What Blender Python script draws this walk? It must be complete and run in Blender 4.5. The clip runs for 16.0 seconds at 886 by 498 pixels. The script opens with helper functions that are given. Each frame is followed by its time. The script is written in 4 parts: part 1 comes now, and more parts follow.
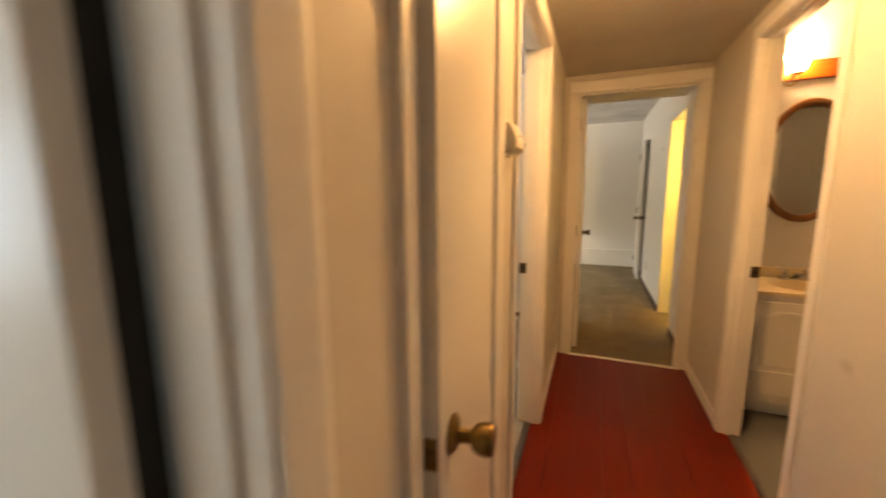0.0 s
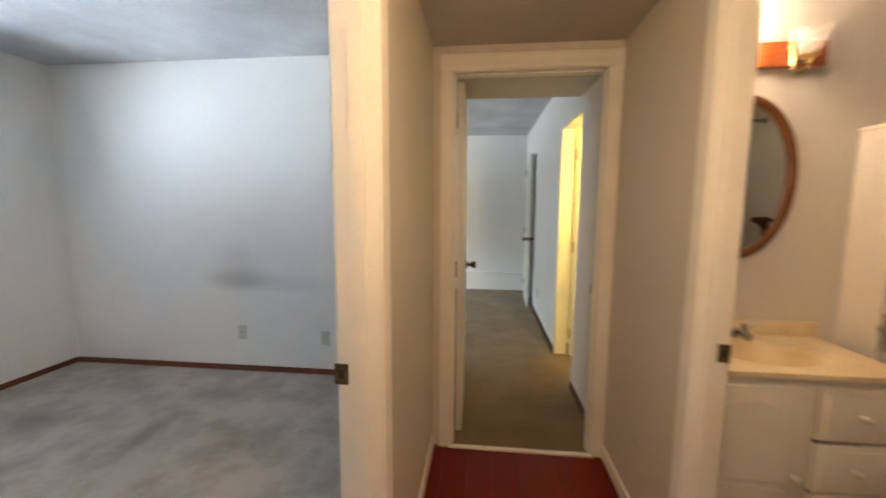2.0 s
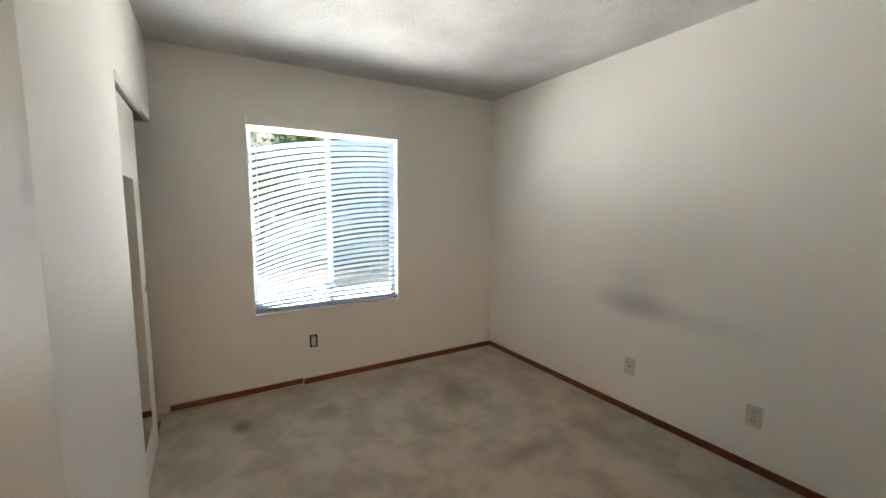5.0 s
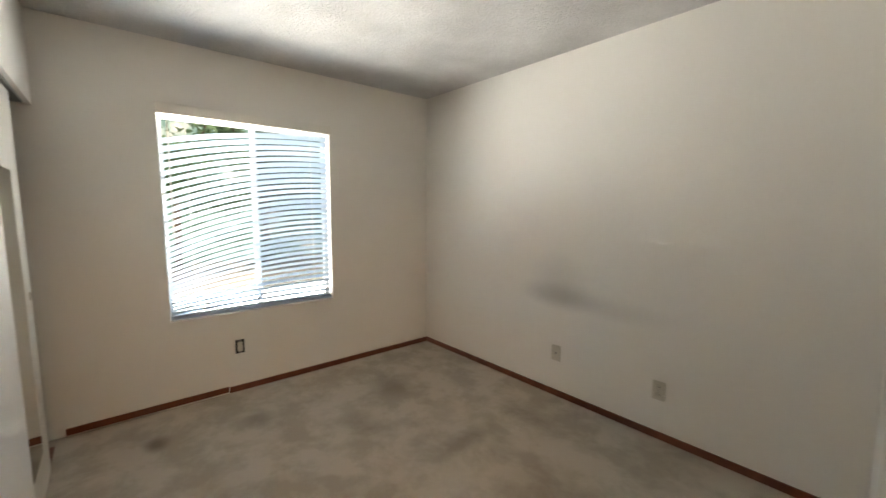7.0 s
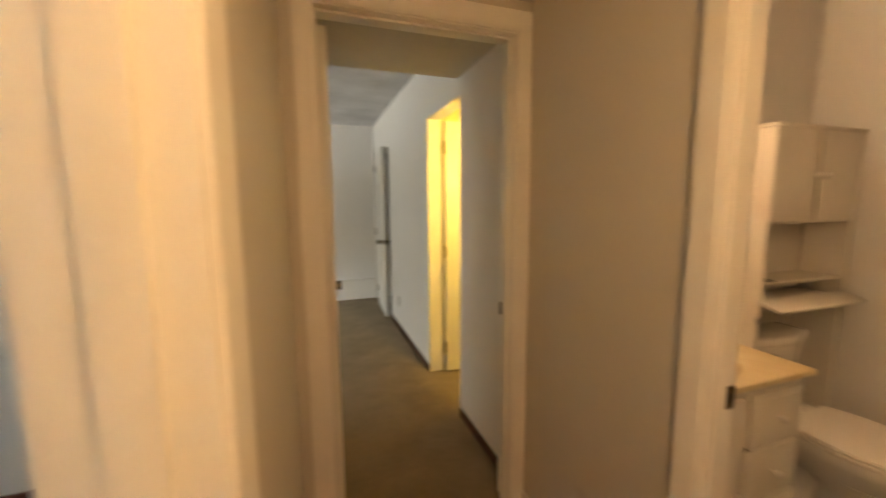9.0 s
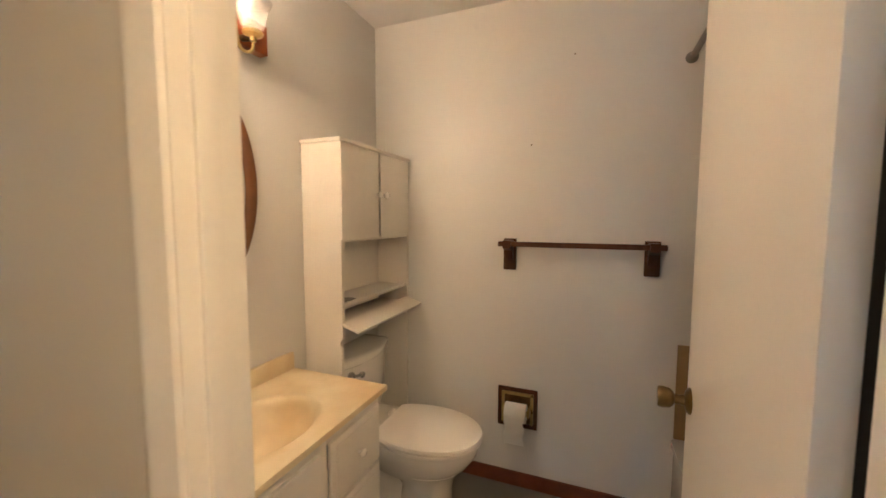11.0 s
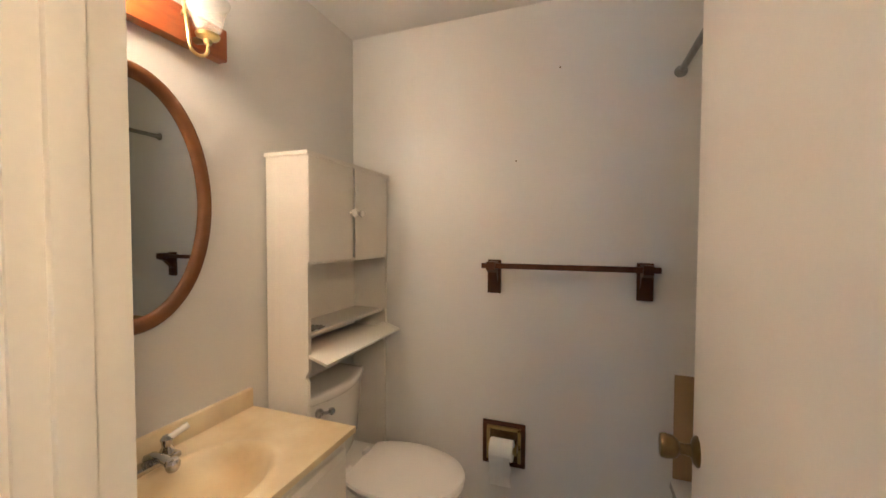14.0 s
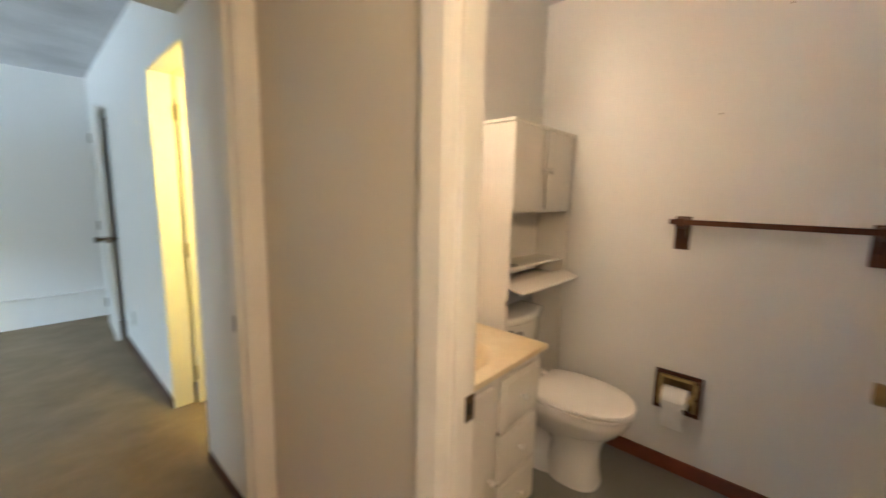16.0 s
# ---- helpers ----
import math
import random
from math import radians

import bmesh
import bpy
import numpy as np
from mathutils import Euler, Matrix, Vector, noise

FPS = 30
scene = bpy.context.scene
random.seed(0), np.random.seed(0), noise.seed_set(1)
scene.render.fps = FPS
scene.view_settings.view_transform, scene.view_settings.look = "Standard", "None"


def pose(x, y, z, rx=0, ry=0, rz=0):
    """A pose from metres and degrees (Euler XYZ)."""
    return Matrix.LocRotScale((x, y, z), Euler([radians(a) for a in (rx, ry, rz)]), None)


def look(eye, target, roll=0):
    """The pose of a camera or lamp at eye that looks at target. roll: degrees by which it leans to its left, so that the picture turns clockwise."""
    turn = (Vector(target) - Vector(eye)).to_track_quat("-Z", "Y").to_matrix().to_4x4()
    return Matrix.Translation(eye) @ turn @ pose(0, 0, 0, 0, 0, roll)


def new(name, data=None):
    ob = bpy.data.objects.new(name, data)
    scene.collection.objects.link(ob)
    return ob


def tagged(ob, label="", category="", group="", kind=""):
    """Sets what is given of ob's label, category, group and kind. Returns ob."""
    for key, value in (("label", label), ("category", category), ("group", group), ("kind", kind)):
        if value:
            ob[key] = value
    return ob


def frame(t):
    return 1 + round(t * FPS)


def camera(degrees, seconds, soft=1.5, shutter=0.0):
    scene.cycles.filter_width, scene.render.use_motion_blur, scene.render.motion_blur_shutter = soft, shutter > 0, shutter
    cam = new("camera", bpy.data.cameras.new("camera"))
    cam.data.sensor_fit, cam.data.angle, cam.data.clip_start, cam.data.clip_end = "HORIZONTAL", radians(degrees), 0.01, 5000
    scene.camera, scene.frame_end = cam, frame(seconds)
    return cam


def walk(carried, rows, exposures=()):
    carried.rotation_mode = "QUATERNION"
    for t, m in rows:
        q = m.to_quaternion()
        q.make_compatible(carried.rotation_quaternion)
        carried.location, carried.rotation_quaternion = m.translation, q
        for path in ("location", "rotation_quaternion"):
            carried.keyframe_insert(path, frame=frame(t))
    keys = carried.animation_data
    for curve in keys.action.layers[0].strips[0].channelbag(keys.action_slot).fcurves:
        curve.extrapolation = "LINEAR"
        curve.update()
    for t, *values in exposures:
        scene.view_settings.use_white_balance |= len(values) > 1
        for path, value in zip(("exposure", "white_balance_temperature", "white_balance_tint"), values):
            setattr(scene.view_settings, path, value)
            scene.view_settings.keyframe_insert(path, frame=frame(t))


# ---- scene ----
cam = camera(98.9, 16.0, shutter=0.5)
PATH = [
    (0, (0.194, 2.567, 1.331), (-0.533, 4.405, 1.029), -0.5),
    (0.5, (0.232, 2.82, 1.342), (-0.093, 4.772, 1.057), -0.4),
    (1, (0.21, 3.137, 1.339), (0.172, 5.117, 1.063), 0.3),
    (1.5, (0.201, 3.434, 1.356), (0.295, 5.415, 1.101), -0.1),
    (2, (0.221, 3.681, 1.365), (0.016, 5.657, 1.134), 0.3),
    (2.5, (0.155, 3.842, 1.366), (-0.622, 5.674, 1.162), 1.2),
    (3, (0.028, 3.971, 1.375), (-1.25, 5.497, 1.181), 1.3),
    (3.5, (-0.048, 4.026, 1.365), (-1.647, 5.21, 1.168), 1.3),
    (5.8, (-0.298, 4.093, 1.405), (-1.993, 5.135, 1.199), 0.1),
    (6, (-0.294, 4.099, 1.397), (-1.957, 5.192, 1.198), 0.1),
    (6.5, (-0.285, 4.086, 1.39), (-1.878, 5.278, 1.184), 0.3),
    (7, (-0.227, 4.077, 1.389), (-1.724, 5.386, 1.173), 0.3),
    (7.5, (-0.081, 4.086, 1.394), (-1.372, 5.599, 1.181), 0.1),
    (8, (0.022, 4.087, 1.384), (-0.857, 5.872, 1.18), -0.1),
    (8.5, (0.059, 4.171, 1.357), (-0.147, 6.15, 1.152), -0.5),
    (9, (0.034, 4.303, 1.388), (0.681, 6.179, 1.143), -0.4),
    (9.5, (0.116, 4.389, 1.363), (1.427, 5.879, 1.118), -0.6),
    (10, (0.291, 4.404, 1.375), (1.992, 5.426, 1.122), -0.8),
    (12.5, (0.735, 4.448, 1.386), (2.624, 5.094, 1.258), 0.3),
    (13, (0.726, 4.43, 1.403), (2.594, 5.144, 1.346), 0.3),
    (13.5, (0.718, 4.429, 1.408), (2.585, 5.144, 1.389), 0.2),
    (14, (0.711, 4.427, 1.392), (2.591, 5.106, 1.327), 0.2),
    (14.5, (0.687, 4.421, 1.38), (2.571, 5.073, 1.219), 0.4),
    (15, (0.609, 4.409, 1.37), (2.463, 5.117, 1.126), 0.9),
    (15.5, (0.501, 4.409, 1.361), (2.253, 5.336, 1.091), 1.2),
    (16, (0.374, 4.441, 1.36), (1.842, 5.769, 1.08), 1.2),
]
EXPOSURES = [
    (0.0, 1.34, 9800, 20), (0.5, 1.0, 6300, 12), (1.0, 0.94, 5350, 10), (1.5, 1.03, 5250, 11), (2.0, 1.36, 6100, 12), (2.7, 1.12, 7500, 15), (3.5, 0.90, 6900, 13),
    (6.0, 0.95, 8300, 14), (7.0, 0.99, 8300, 14), (7.5, 0.83, 8100, 16), (8.0, 0.78, 9700, 16), (8.5, 1.02, 9400, 15), (9.0, 1.12, 7900, 14), (9.5, 1.62, 6750, 13), (10.0, 1.52, 6350, 9),
    (12.5, 1.62, 5250, 7), (13.5, 1.44, 5250, 7), (14.5, 1.60, 5250, 7), (15.5, 1.80, 5250, 6), (16.0, 1.72, 5400, 6),
]
walk(cam, [(t, look(eye, target, roll)) for t, eye, target, roll in PATH], EXPOSURES)

# ---- light ----
world = bpy.data.worlds.new("world")
scene.world = world
world.use_nodes = True
wn = world.node_tree.nodes
sky = wn.new("ShaderNodeTexSky")
sky.sky_type, sky.sun_disc = "NISHITA", False
sky.sun_elevation, sky.sun_rotation = radians(47), radians(180)
world.node_tree.links.new(sky.outputs[0], wn["Background"].inputs[0])
wn["Background"].inputs[1].default_value = 0.12


def lamp(name, kind, power, colour, m, **settings):
    data = bpy.data.lights.new(name, kind)
    data.energy, data.color = power, colour
    for key, value in settings.items():
        if key == "size":
            data.size = value
        elif key == "size_y":
            data.shape, data.size_y = "RECTANGLE", value
        elif key == "angle":
            data.angle = value
        elif key == "radius":
            data.shadow_soft_size = value
    ob = new(name, data)
    ob.matrix_world = m
    return ob


DAY = (0.72, 0.87, 1.0)
WARM = (1.0, 0.62, 0.30)
YELLOW = (1.0, 0.72, 0.18)
lamp("sun", "SUN", 5.0, (1.0, 0.95, 0.86), look((-5, -6, 12), (-5, 5, 0)), angle=radians(0.5))
lamp("sky_light_bedroom", "AREA", 950, DAY, look((-7.0, 4.9, 4.4), (-3.2, 4.9, 1.3)), size=5.0, size_y=2.4)
# added fill lamp out of view, brightens the bedroom's north wall from the side
lamp("open_sky_light_yard", "AREA", 250, (0.82, 0.92, 1.0), look((-5.0, 2.9, 1.9), (-3.3, 5.0, 1.35)), size=1.6, size_y=2.4)
lamp("sunlit_ground_bounce", "AREA", 1600, (0.80, 0.91, 1.0), look((-6.6, 4.9, -0.33), (-6.5999, 4.9, 5)), size=6.0, size_y=4.2)
lamp("sky_light_far_room", "AREA", 5.5, DAY, look((-3.36, 7.65, 1.45), (0, 7.9, 1.2)), size=1.4, size_y=1.2)
lamp("sky_light_near_room", "AREA", 19, (0.36, 0.62, 1.0), look((-3.36, 1.4, 1.45), (0, 1.6, 1.2)), size=1.5, size_y=1.2)
lamp("bulb_closet_light", "POINT", 23, YELLOW, pose(1.18, 6.12, 1.8), radius=0.06)

# ---- materials ----


def material(name, colour, rough=0.6, metal=0.0, vary=0.06, scale=3.0, fine=180.0, bump=0.15, depth=0.002, second=None, mix=(0.30, 0.75), coat=0.0, stretch=(1, 1, 1), random_tint=0.0, gloss=0.5):
    """Principled surface with variation at two scales and fine relief."""
    mat = bpy.data.materials.new(name)
    mat.use_nodes = True
    n, l = mat.node_tree.nodes, mat.node_tree.links
    b = n["Principled BSDF"]
    b.inputs["Roughness"].default_value, b.inputs["Metallic"].default_value = rough, metal
    b.inputs["Coat Weight"].default_value, b.inputs["Specular IOR Level"].default_value = coat, gloss
    tc, mp = n.new("ShaderNodeTexCoord"), n.new("ShaderNodeMapping")
    mp.inputs["Scale"].default_value = stretch
    l.new(tc.outputs["Object"], mp.inputs[0])
    big, small = n.new("ShaderNodeTexNoise"), n.new("ShaderNodeTexNoise")
    big.inputs["Scale"].default_value, big.inputs["Detail"].default_value = scale, 6
    small.inputs["Scale"].default_value, small.inputs["Detail"].default_value = fine, 3
    l.new(mp.outputs[0], big.inputs[0])
    l.new(mp.outputs[0], small.inputs[0])
    ramp = n.new("ShaderNodeValToRGB")
    c2 = second or tuple(c * (1 - 2 * vary) for c in colour)
    ramp.color_ramp.elements[0].color, ramp.color_ramp.elements[1].color = (*c2, 1), (*colour, 1)
    ramp.color_ramp.elements[0].position, ramp.color_ramp.elements[1].position = mix
    l.new(big.outputs[0], ramp.inputs[0])
    hsv = n.new("ShaderNodeHueSaturation")
    l.new(ramp.outputs[0], hsv.inputs["Color"])
    mr = n.new("ShaderNodeMapRange")
    mr.inputs[3].default_value, mr.inputs[4].default_value = 1 - vary, 1 + vary
    l.new(small.outputs[0], mr.inputs[0])
    if random_tint:
        oi, mr2, mul = n.new("ShaderNodeObjectInfo"), n.new("ShaderNodeMapRange"), n.new("ShaderNodeMath")
        mr2.inputs[3].default_value, mr2.inputs[4].default_value = 1 - random_tint, 1 + random_tint
        mul.operation = "MULTIPLY"
        l.new(oi.outputs["Random"], mr2.inputs[0])
        l.new(mr.outputs[0], mul.inputs[0])
        l.new(mr2.outputs[0], mul.inputs[1])
        l.new(mul.outputs[0], hsv.inputs["Value"])
    else:
        l.new(mr.outputs[0], hsv.inputs["Value"])
    l.new(hsv.outputs[0], b.inputs["Base Color"])
    if bump:
        bp = n.new("ShaderNodeBump")
        bp.inputs["Strength"].default_value, bp.inputs["Distance"].default_value = bump, depth
        l.new(small.outputs[0], bp.inputs["Height"])
        l.new(bp.outputs[0], b.inputs["Normal"])
    rr = n.new("ShaderNodeMapRange")
    rr.inputs[3].default_value, rr.inputs[4].default_value = max(0.02, rough - 0.08), min(1, rough + 0.08)
    l.new(big.outputs[0], rr.inputs[0])
    l.new(rr.outputs[0], b.inputs["Roughness"])
    return mat


def glowing(name, colour, strength):
    mat = bpy.data.materials.new(name)
    mat.use_nodes = True
    b = mat.node_tree.nodes["Principled BSDF"]
    b.inputs["Base Color"].default_value = (0.85, 0.85, 0.85, 1)
    b.inputs["Emission Color"].default_value, b.inputs["Emission Strength"].default_value = (*colour, 1), strength
    return mat


def stained(mat, spots, colour, grain=2.2):
    """Rubbed marks or stains, each at a place with its radii."""
    n, l = mat.node_tree.nodes, mat.node_tree.links
    b = n["Principled BSDF"]
    src = b.inputs["Base Color"].links[0].from_socket
    geo, nz = n.new("ShaderNodeNewGeometry"), n.new("ShaderNodeTexNoise")
    nz.inputs["Scale"].default_value, nz.inputs["Detail"].default_value = grain, 5
    nz.inputs["Distortion"].default_value = 0.0 if grain < 3 else 0.5
    for place, radii, strength in spots:
        mp = n.new("ShaderNodeMapping")
        mp.vector_type = "POINT"
        mp.inputs["Location"].default_value = [-p / r for p, r in zip(place, radii)]
        mp.inputs["Scale"].default_value = [1 / r for r in radii]
        l.new(geo.outputs["Position"], mp.inputs[0])
        ln, mr, mul, mx = n.new("ShaderNodeVectorMath"), n.new("ShaderNodeMapRange"), n.new("ShaderNodeMath"), n.new("ShaderNodeMix")
        ln.operation, mul.operation, mx.data_type = "LENGTH", "MULTIPLY", "RGBA"
        l.new(mp.outputs[0], ln.inputs[0])
        mr.interpolation_type = "SMOOTHSTEP"
        mr.inputs[1].default_value, mr.inputs[2].default_value = 0.1, 1.0
        mr.inputs[3].default_value, mr.inputs[4].default_value = strength, 0.0
        l.new(ln.outputs["Value"], mr.inputs[0])
        l.new(mr.outputs[0], mul.inputs[0])
        l.new(nz.outputs[0], mul.inputs[1])
        l.new(mul.outputs[0], mx.inputs["Factor"])
        l.new(src, mx.inputs["A"])
        mx.inputs["B"].default_value = (*colour, 1)
        src = mx.outputs["Result"]
    l.new(src, b.inputs["Base Color"])
    return mat


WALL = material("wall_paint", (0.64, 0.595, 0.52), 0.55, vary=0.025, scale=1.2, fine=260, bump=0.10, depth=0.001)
WALL_BED = material("bedroom_wall_paint", (0.81, 0.785, 0.74), 0.6, vary=0.025, scale=1.0, fine=240, bump=0.10, depth=0.001)
WALL_MARKED = stained(material("marked_wall_paint", (0.81, 0.785, 0.74), 0.6, vary=0.025, scale=1.0, fine=240, bump=0.10, depth=0.001),
                      [((-1.70, 6.49, 0.765), (0.42, 0.5, 0.13), 0.95), ((-1.36, 6.49, 0.73), (0.50, 0.5, 0.10), 0.35), ((-1.72, 6.49, 0.86), (0.30, 0.5, 0.28), 0.40)], (0.25, 0.25, 0.24))
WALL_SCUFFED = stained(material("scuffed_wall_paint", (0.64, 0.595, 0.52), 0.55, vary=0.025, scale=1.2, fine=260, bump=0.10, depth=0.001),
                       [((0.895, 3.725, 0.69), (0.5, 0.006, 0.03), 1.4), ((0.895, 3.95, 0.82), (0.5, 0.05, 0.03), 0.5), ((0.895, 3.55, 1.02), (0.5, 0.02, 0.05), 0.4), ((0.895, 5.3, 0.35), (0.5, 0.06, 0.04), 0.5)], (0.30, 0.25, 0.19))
WALL_BATH = material("bathroom_wall_paint", (0.70, 0.683, 0.657), 0.4, vary=0.025, scale=1.3, fine=220, bump=0.10, depth=0.001)
TRIM = material("trim_paint", (0.83, 0.80, 0.74), 0.45, vary=0.03, scale=6, fine=90, bump=0.08, depth=0.001)
DOOR = material("door_paint", (0.78, 0.75, 0.69), 0.42, vary=0.02, scale=2, fine=140, bump=0.05, depth=0.001, coat=0.12)
DOOR.node_tree.nodes["Principled BSDF"].inputs["Coat Roughness"].default_value = 0.22
POPCORN = material("textured_ceiling", (0.65, 0.64, 0.63), 0.95, vary=0.16, scale=2.0, fine=90, bump=0.85, depth=0.011)
CEIL_HALL = material("hall_ceiling_paint", (0.62, 0.58, 0.52), 0.9, vary=0.05, scale=4.0, fine=60, bump=0.5, depth=0.006)
CARPET = material("stained_carpet", (0.485, 0.435, 0.37), 0.95, vary=0.16, scale=3.8, fine=380, bump=0.8, depth=0.006, second=(0.375, 0.33, 0.272), mix=(0.41, 0.58))
CARPET_TAN = material("tan_carpet", (0.28, 0.215, 0.135), 0.95, vary=0.14, scale=2.2, fine=380, bump=0.8, depth=0.006, second=(0.17, 0.12, 0.066))
for rug, rugged in ((CARPET, 0.64), (CARPET_TAN, 0.68)):
    for node in rug.node_tree.nodes:
        if node.type == "TEX_NOISE" and node.inputs["Scale"].default_value < 10:
            node.inputs["Roughness"].default_value, node.inputs["Distortion"].default_value = rugged, 0.2
stained(CARPET, [((-2.62, 5.63, 0), (0.30, 0.22, 0.5), 0.9), ((-2.80, 4.73, 0), (0.16, 0.12, 0.5), 0.8), ((-2.90, 4.19, 0), (0.12, 0.09, 0.5), 1.5), ((-1.64, 6.10, 0), (0.30, 0.16, 0.5), 0.8),
                 ((-2.30, 5.20, 0), (0.25, 0.18, 0.5), 0.6), ((-1.75, 5.62, 0), (0.12, 0.30, 0.5), 0.8), ((-1.2, 5.6, 0), (0.35, 0.3, 0.5), 0.5), ((-2.1, 4.3, 0), (0.5, 0.35, 0.5), 0.4)], (0.15, 0.125, 0.092), 6.0)
stained(CARPET, [((-2.41, 4.95, 0), (0.09, 0.06, 0.5), 1.2), ((-1.55, 5.35, 0), (0.18, 0.25, 0.5), 0.9), ((-2.0, 5.75, 0), (0.3, 0.2, 0.5), 0.7), ((-1.3, 5.95, 0), (0.2, 0.2, 0.5), 0.7), ((-2.55, 5.1, 0), (0.2, 0.3, 0.5), 0.6)], (0.55, 0.50, 0.43), 6.0)
LAMINATE = material("red_laminate", (0.175, 0.014, 0.005), 0.42, vary=0.10, scale=9, fine=120, bump=0.05, depth=0.001, second=(0.14, 0.010, 0.0035), stretch=(4, 0.35, 1), random_tint=0.06, gloss=0.16)
VINYL = material("grey_vinyl", (0.185, 0.18, 0.165), 0.5, vary=0.05, scale=5, fine=150, bump=0.1)
CHERRY = material("cherry_wood", (0.195, 0.056, 0.022), 0.42, vary=0.10, scale=10, fine=90, bump=0.08, second=(0.12, 0.03, 0.012), stretch=(1, 1, 1))
ORANGE_WOOD = material("orange_varnished_wood", (0.38, 0.095, 0.016), 0.4, vary=0.08, scale=8, fine=70, bump=0.04, second=(0.27, 0.06, 0.010), stretch=(1, 6, 6), coat=0.1)
MIRROR_WOOD = material("brown_frame_wood", (0.17, 0.065, 0.013), 0.5, vary=0.10, scale=14, fine=80, bump=0.05, second=(0.11, 0.038, 0.009), coat=0.0)
DARK_WOOD = material("dark_brown_wood", (0.095, 0.034, 0.012), 0.45, vary=0.15, scale=20, fine=90, bump=0.08, second=(0.045, 0.016, 0.006), coat=0.0, gloss=0.2)
BRASS = material("aged_brass", (0.25, 0.175, 0.075), 0.32, metal=1.0, vary=0.12, scale=30, fine=200, bump=0.03, second=(0.18, 0.12, 0.05))
POLISHED_BRASS = material("polished_brass", (0.60, 0.46, 0.22), 0.30, metal=1.0, vary=0.08, scale=30, fine=200, bump=0.02, second=(0.48, 0.35, 0.15))
DARK_BRASS = material("dark_brass", (0.20, 0.135, 0.065), 0.35, metal=1.0, vary=0.12, scale=30, fine=200, bump=0.03, second=(0.09, 0.06, 0.03))
CHROME = material("chrome", (0.55, 0.55, 0.56), 0.10, metal=1.0, vary=0.03, scale=10, bump=0)
STEEL = material("dull_steel", (0.27, 0.26, 0.25), 0.38, metal=1.0, vary=0.08, scale=20, bump=0.02)
CERAMIC = material("white_porcelain", (0.80, 0.77, 0.73), 0.13, vary=0.01, scale=4, fine=40, bump=0.0, coat=0.3)
PLASTIC = material("off_white_plastic", (0.74, 0.70, 0.62), 0.4, vary=0.03, scale=9, fine=120, bump=0.04)
SEAT = material("toilet_seat_plastic", (0.79, 0.75, 0.71), 0.42, vary=0.003, scale=1.5, bump=0.0)
MARBLE = material("cultured_marble", (0.80, 0.69, 0.48), 0.38, vary=0.02, scale=6, fine=30, bump=0.02, second=(0.68, 0.53, 0.31), mix=(0.36, 0.64), coat=0.12)
CABINET = material("white_cabinet_paint", (0.76, 0.72, 0.66), 0.42, vary=0.04, scale=5, fine=110, bump=0.08, depth=0.001)
PAPER = material("tissue_paper", (0.90, 0.89, 0.87), 0.9, vary=0.03, scale=20, fine=300, bump=0.3, depth=0.001)
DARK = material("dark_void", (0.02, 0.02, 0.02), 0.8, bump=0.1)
TAN = material("tan_panel", (0.34, 0.22, 0.11), 0.5, vary=0.08, scale=8, fine=90, bump=0.08)
SLAT = material("blind_slat", (0.43, 0.52, 0.60), 0.45, vary=0.03, scale=10, bump=0.02)
vn, vl = SLAT.node_tree.nodes, SLAT.node_tree.links
thin, through_light = vn.new("ShaderNodeMixShader"), vn.new("ShaderNodeBsdfTranslucent")
thin.inputs[0].default_value, through_light.inputs[0].default_value = 0.18, (0.52, 0.66, 0.80, 1)
vl.new(vn["Principled BSDF"].outputs[0], thin.inputs[1])
vl.new(through_light.outputs[0], thin.inputs[2])
vl.new(thin.outputs[0], vn["Material Output"].inputs[0])
ALU = material("window_aluminium", (0.62, 0.64, 0.66), 0.35, metal=0.6, vary=0.05, scale=10, bump=0.02)
LEAF = material("leaf", (0.09, 0.125, 0.085), 0.7, vary=0.3, scale=12, bump=0.1, second=(0.06, 0.09, 0.06), gloss=0.15)
leaf_nodes, leaf_links = LEAF.node_tree.nodes, LEAF.node_tree.links
leaf_mix, leaf_back = leaf_nodes.new("ShaderNodeMixShader"), leaf_nodes.new("ShaderNodeBsdfTranslucent")
leaf_mix.inputs[0].default_value, leaf_back.inputs[0].default_value = 0.55, (0.22, 0.34, 0.20, 1)
leaf_links.new(leaf_nodes["Principled BSDF"].outputs[0], leaf_mix.inputs[1])
leaf_links.new(leaf_back.outputs[0], leaf_mix.inputs[2])
leaf_links.new(leaf_mix.outputs[0], leaf_nodes["Material Output"].inputs[0])
BARK = material("bark", (0.14, 0.10, 0.07), 0.9, vary=0.2, scale=10, fine=40, bump=0.8, depth=0.02)
SOIL = material("dry_ground", (0.46, 0.43, 0.37), 0.95, vary=0.15, scale=1.2, fine=60, bump=0.4, second=(0.33, 0.30, 0.24))
FENCE = material("grey_fence_wood", (0.20, 0.22, 0.26), 0.8, vary=0.15, scale=3, fine=60, bump=0.3)
# side room's white paint with the bulb's yellow light put into the colour
LAMPLIT_PAINT = material("lamplit_yellow_paint", (0.78, 0.70, 0.40), 0.5, vary=0.03, scale=2, fine=200, bump=0.1, depth=0.001)
OUTLET = material("aged_outlet_plastic", (0.60, 0.57, 0.49), 0.4, vary=0.04, scale=9, fine=120, bump=0.04)
SCREEN = bpy.data.materials.new("insect_screen_mesh")
SCREEN.use_nodes = True
sn, sl = SCREEN.node_tree.nodes, SCREEN.node_tree.links
mixer, clear = sn.new("ShaderNodeMixShader"), sn.new("ShaderNodeBsdfTransparent")
mixer.inputs[0].default_value = 0.34
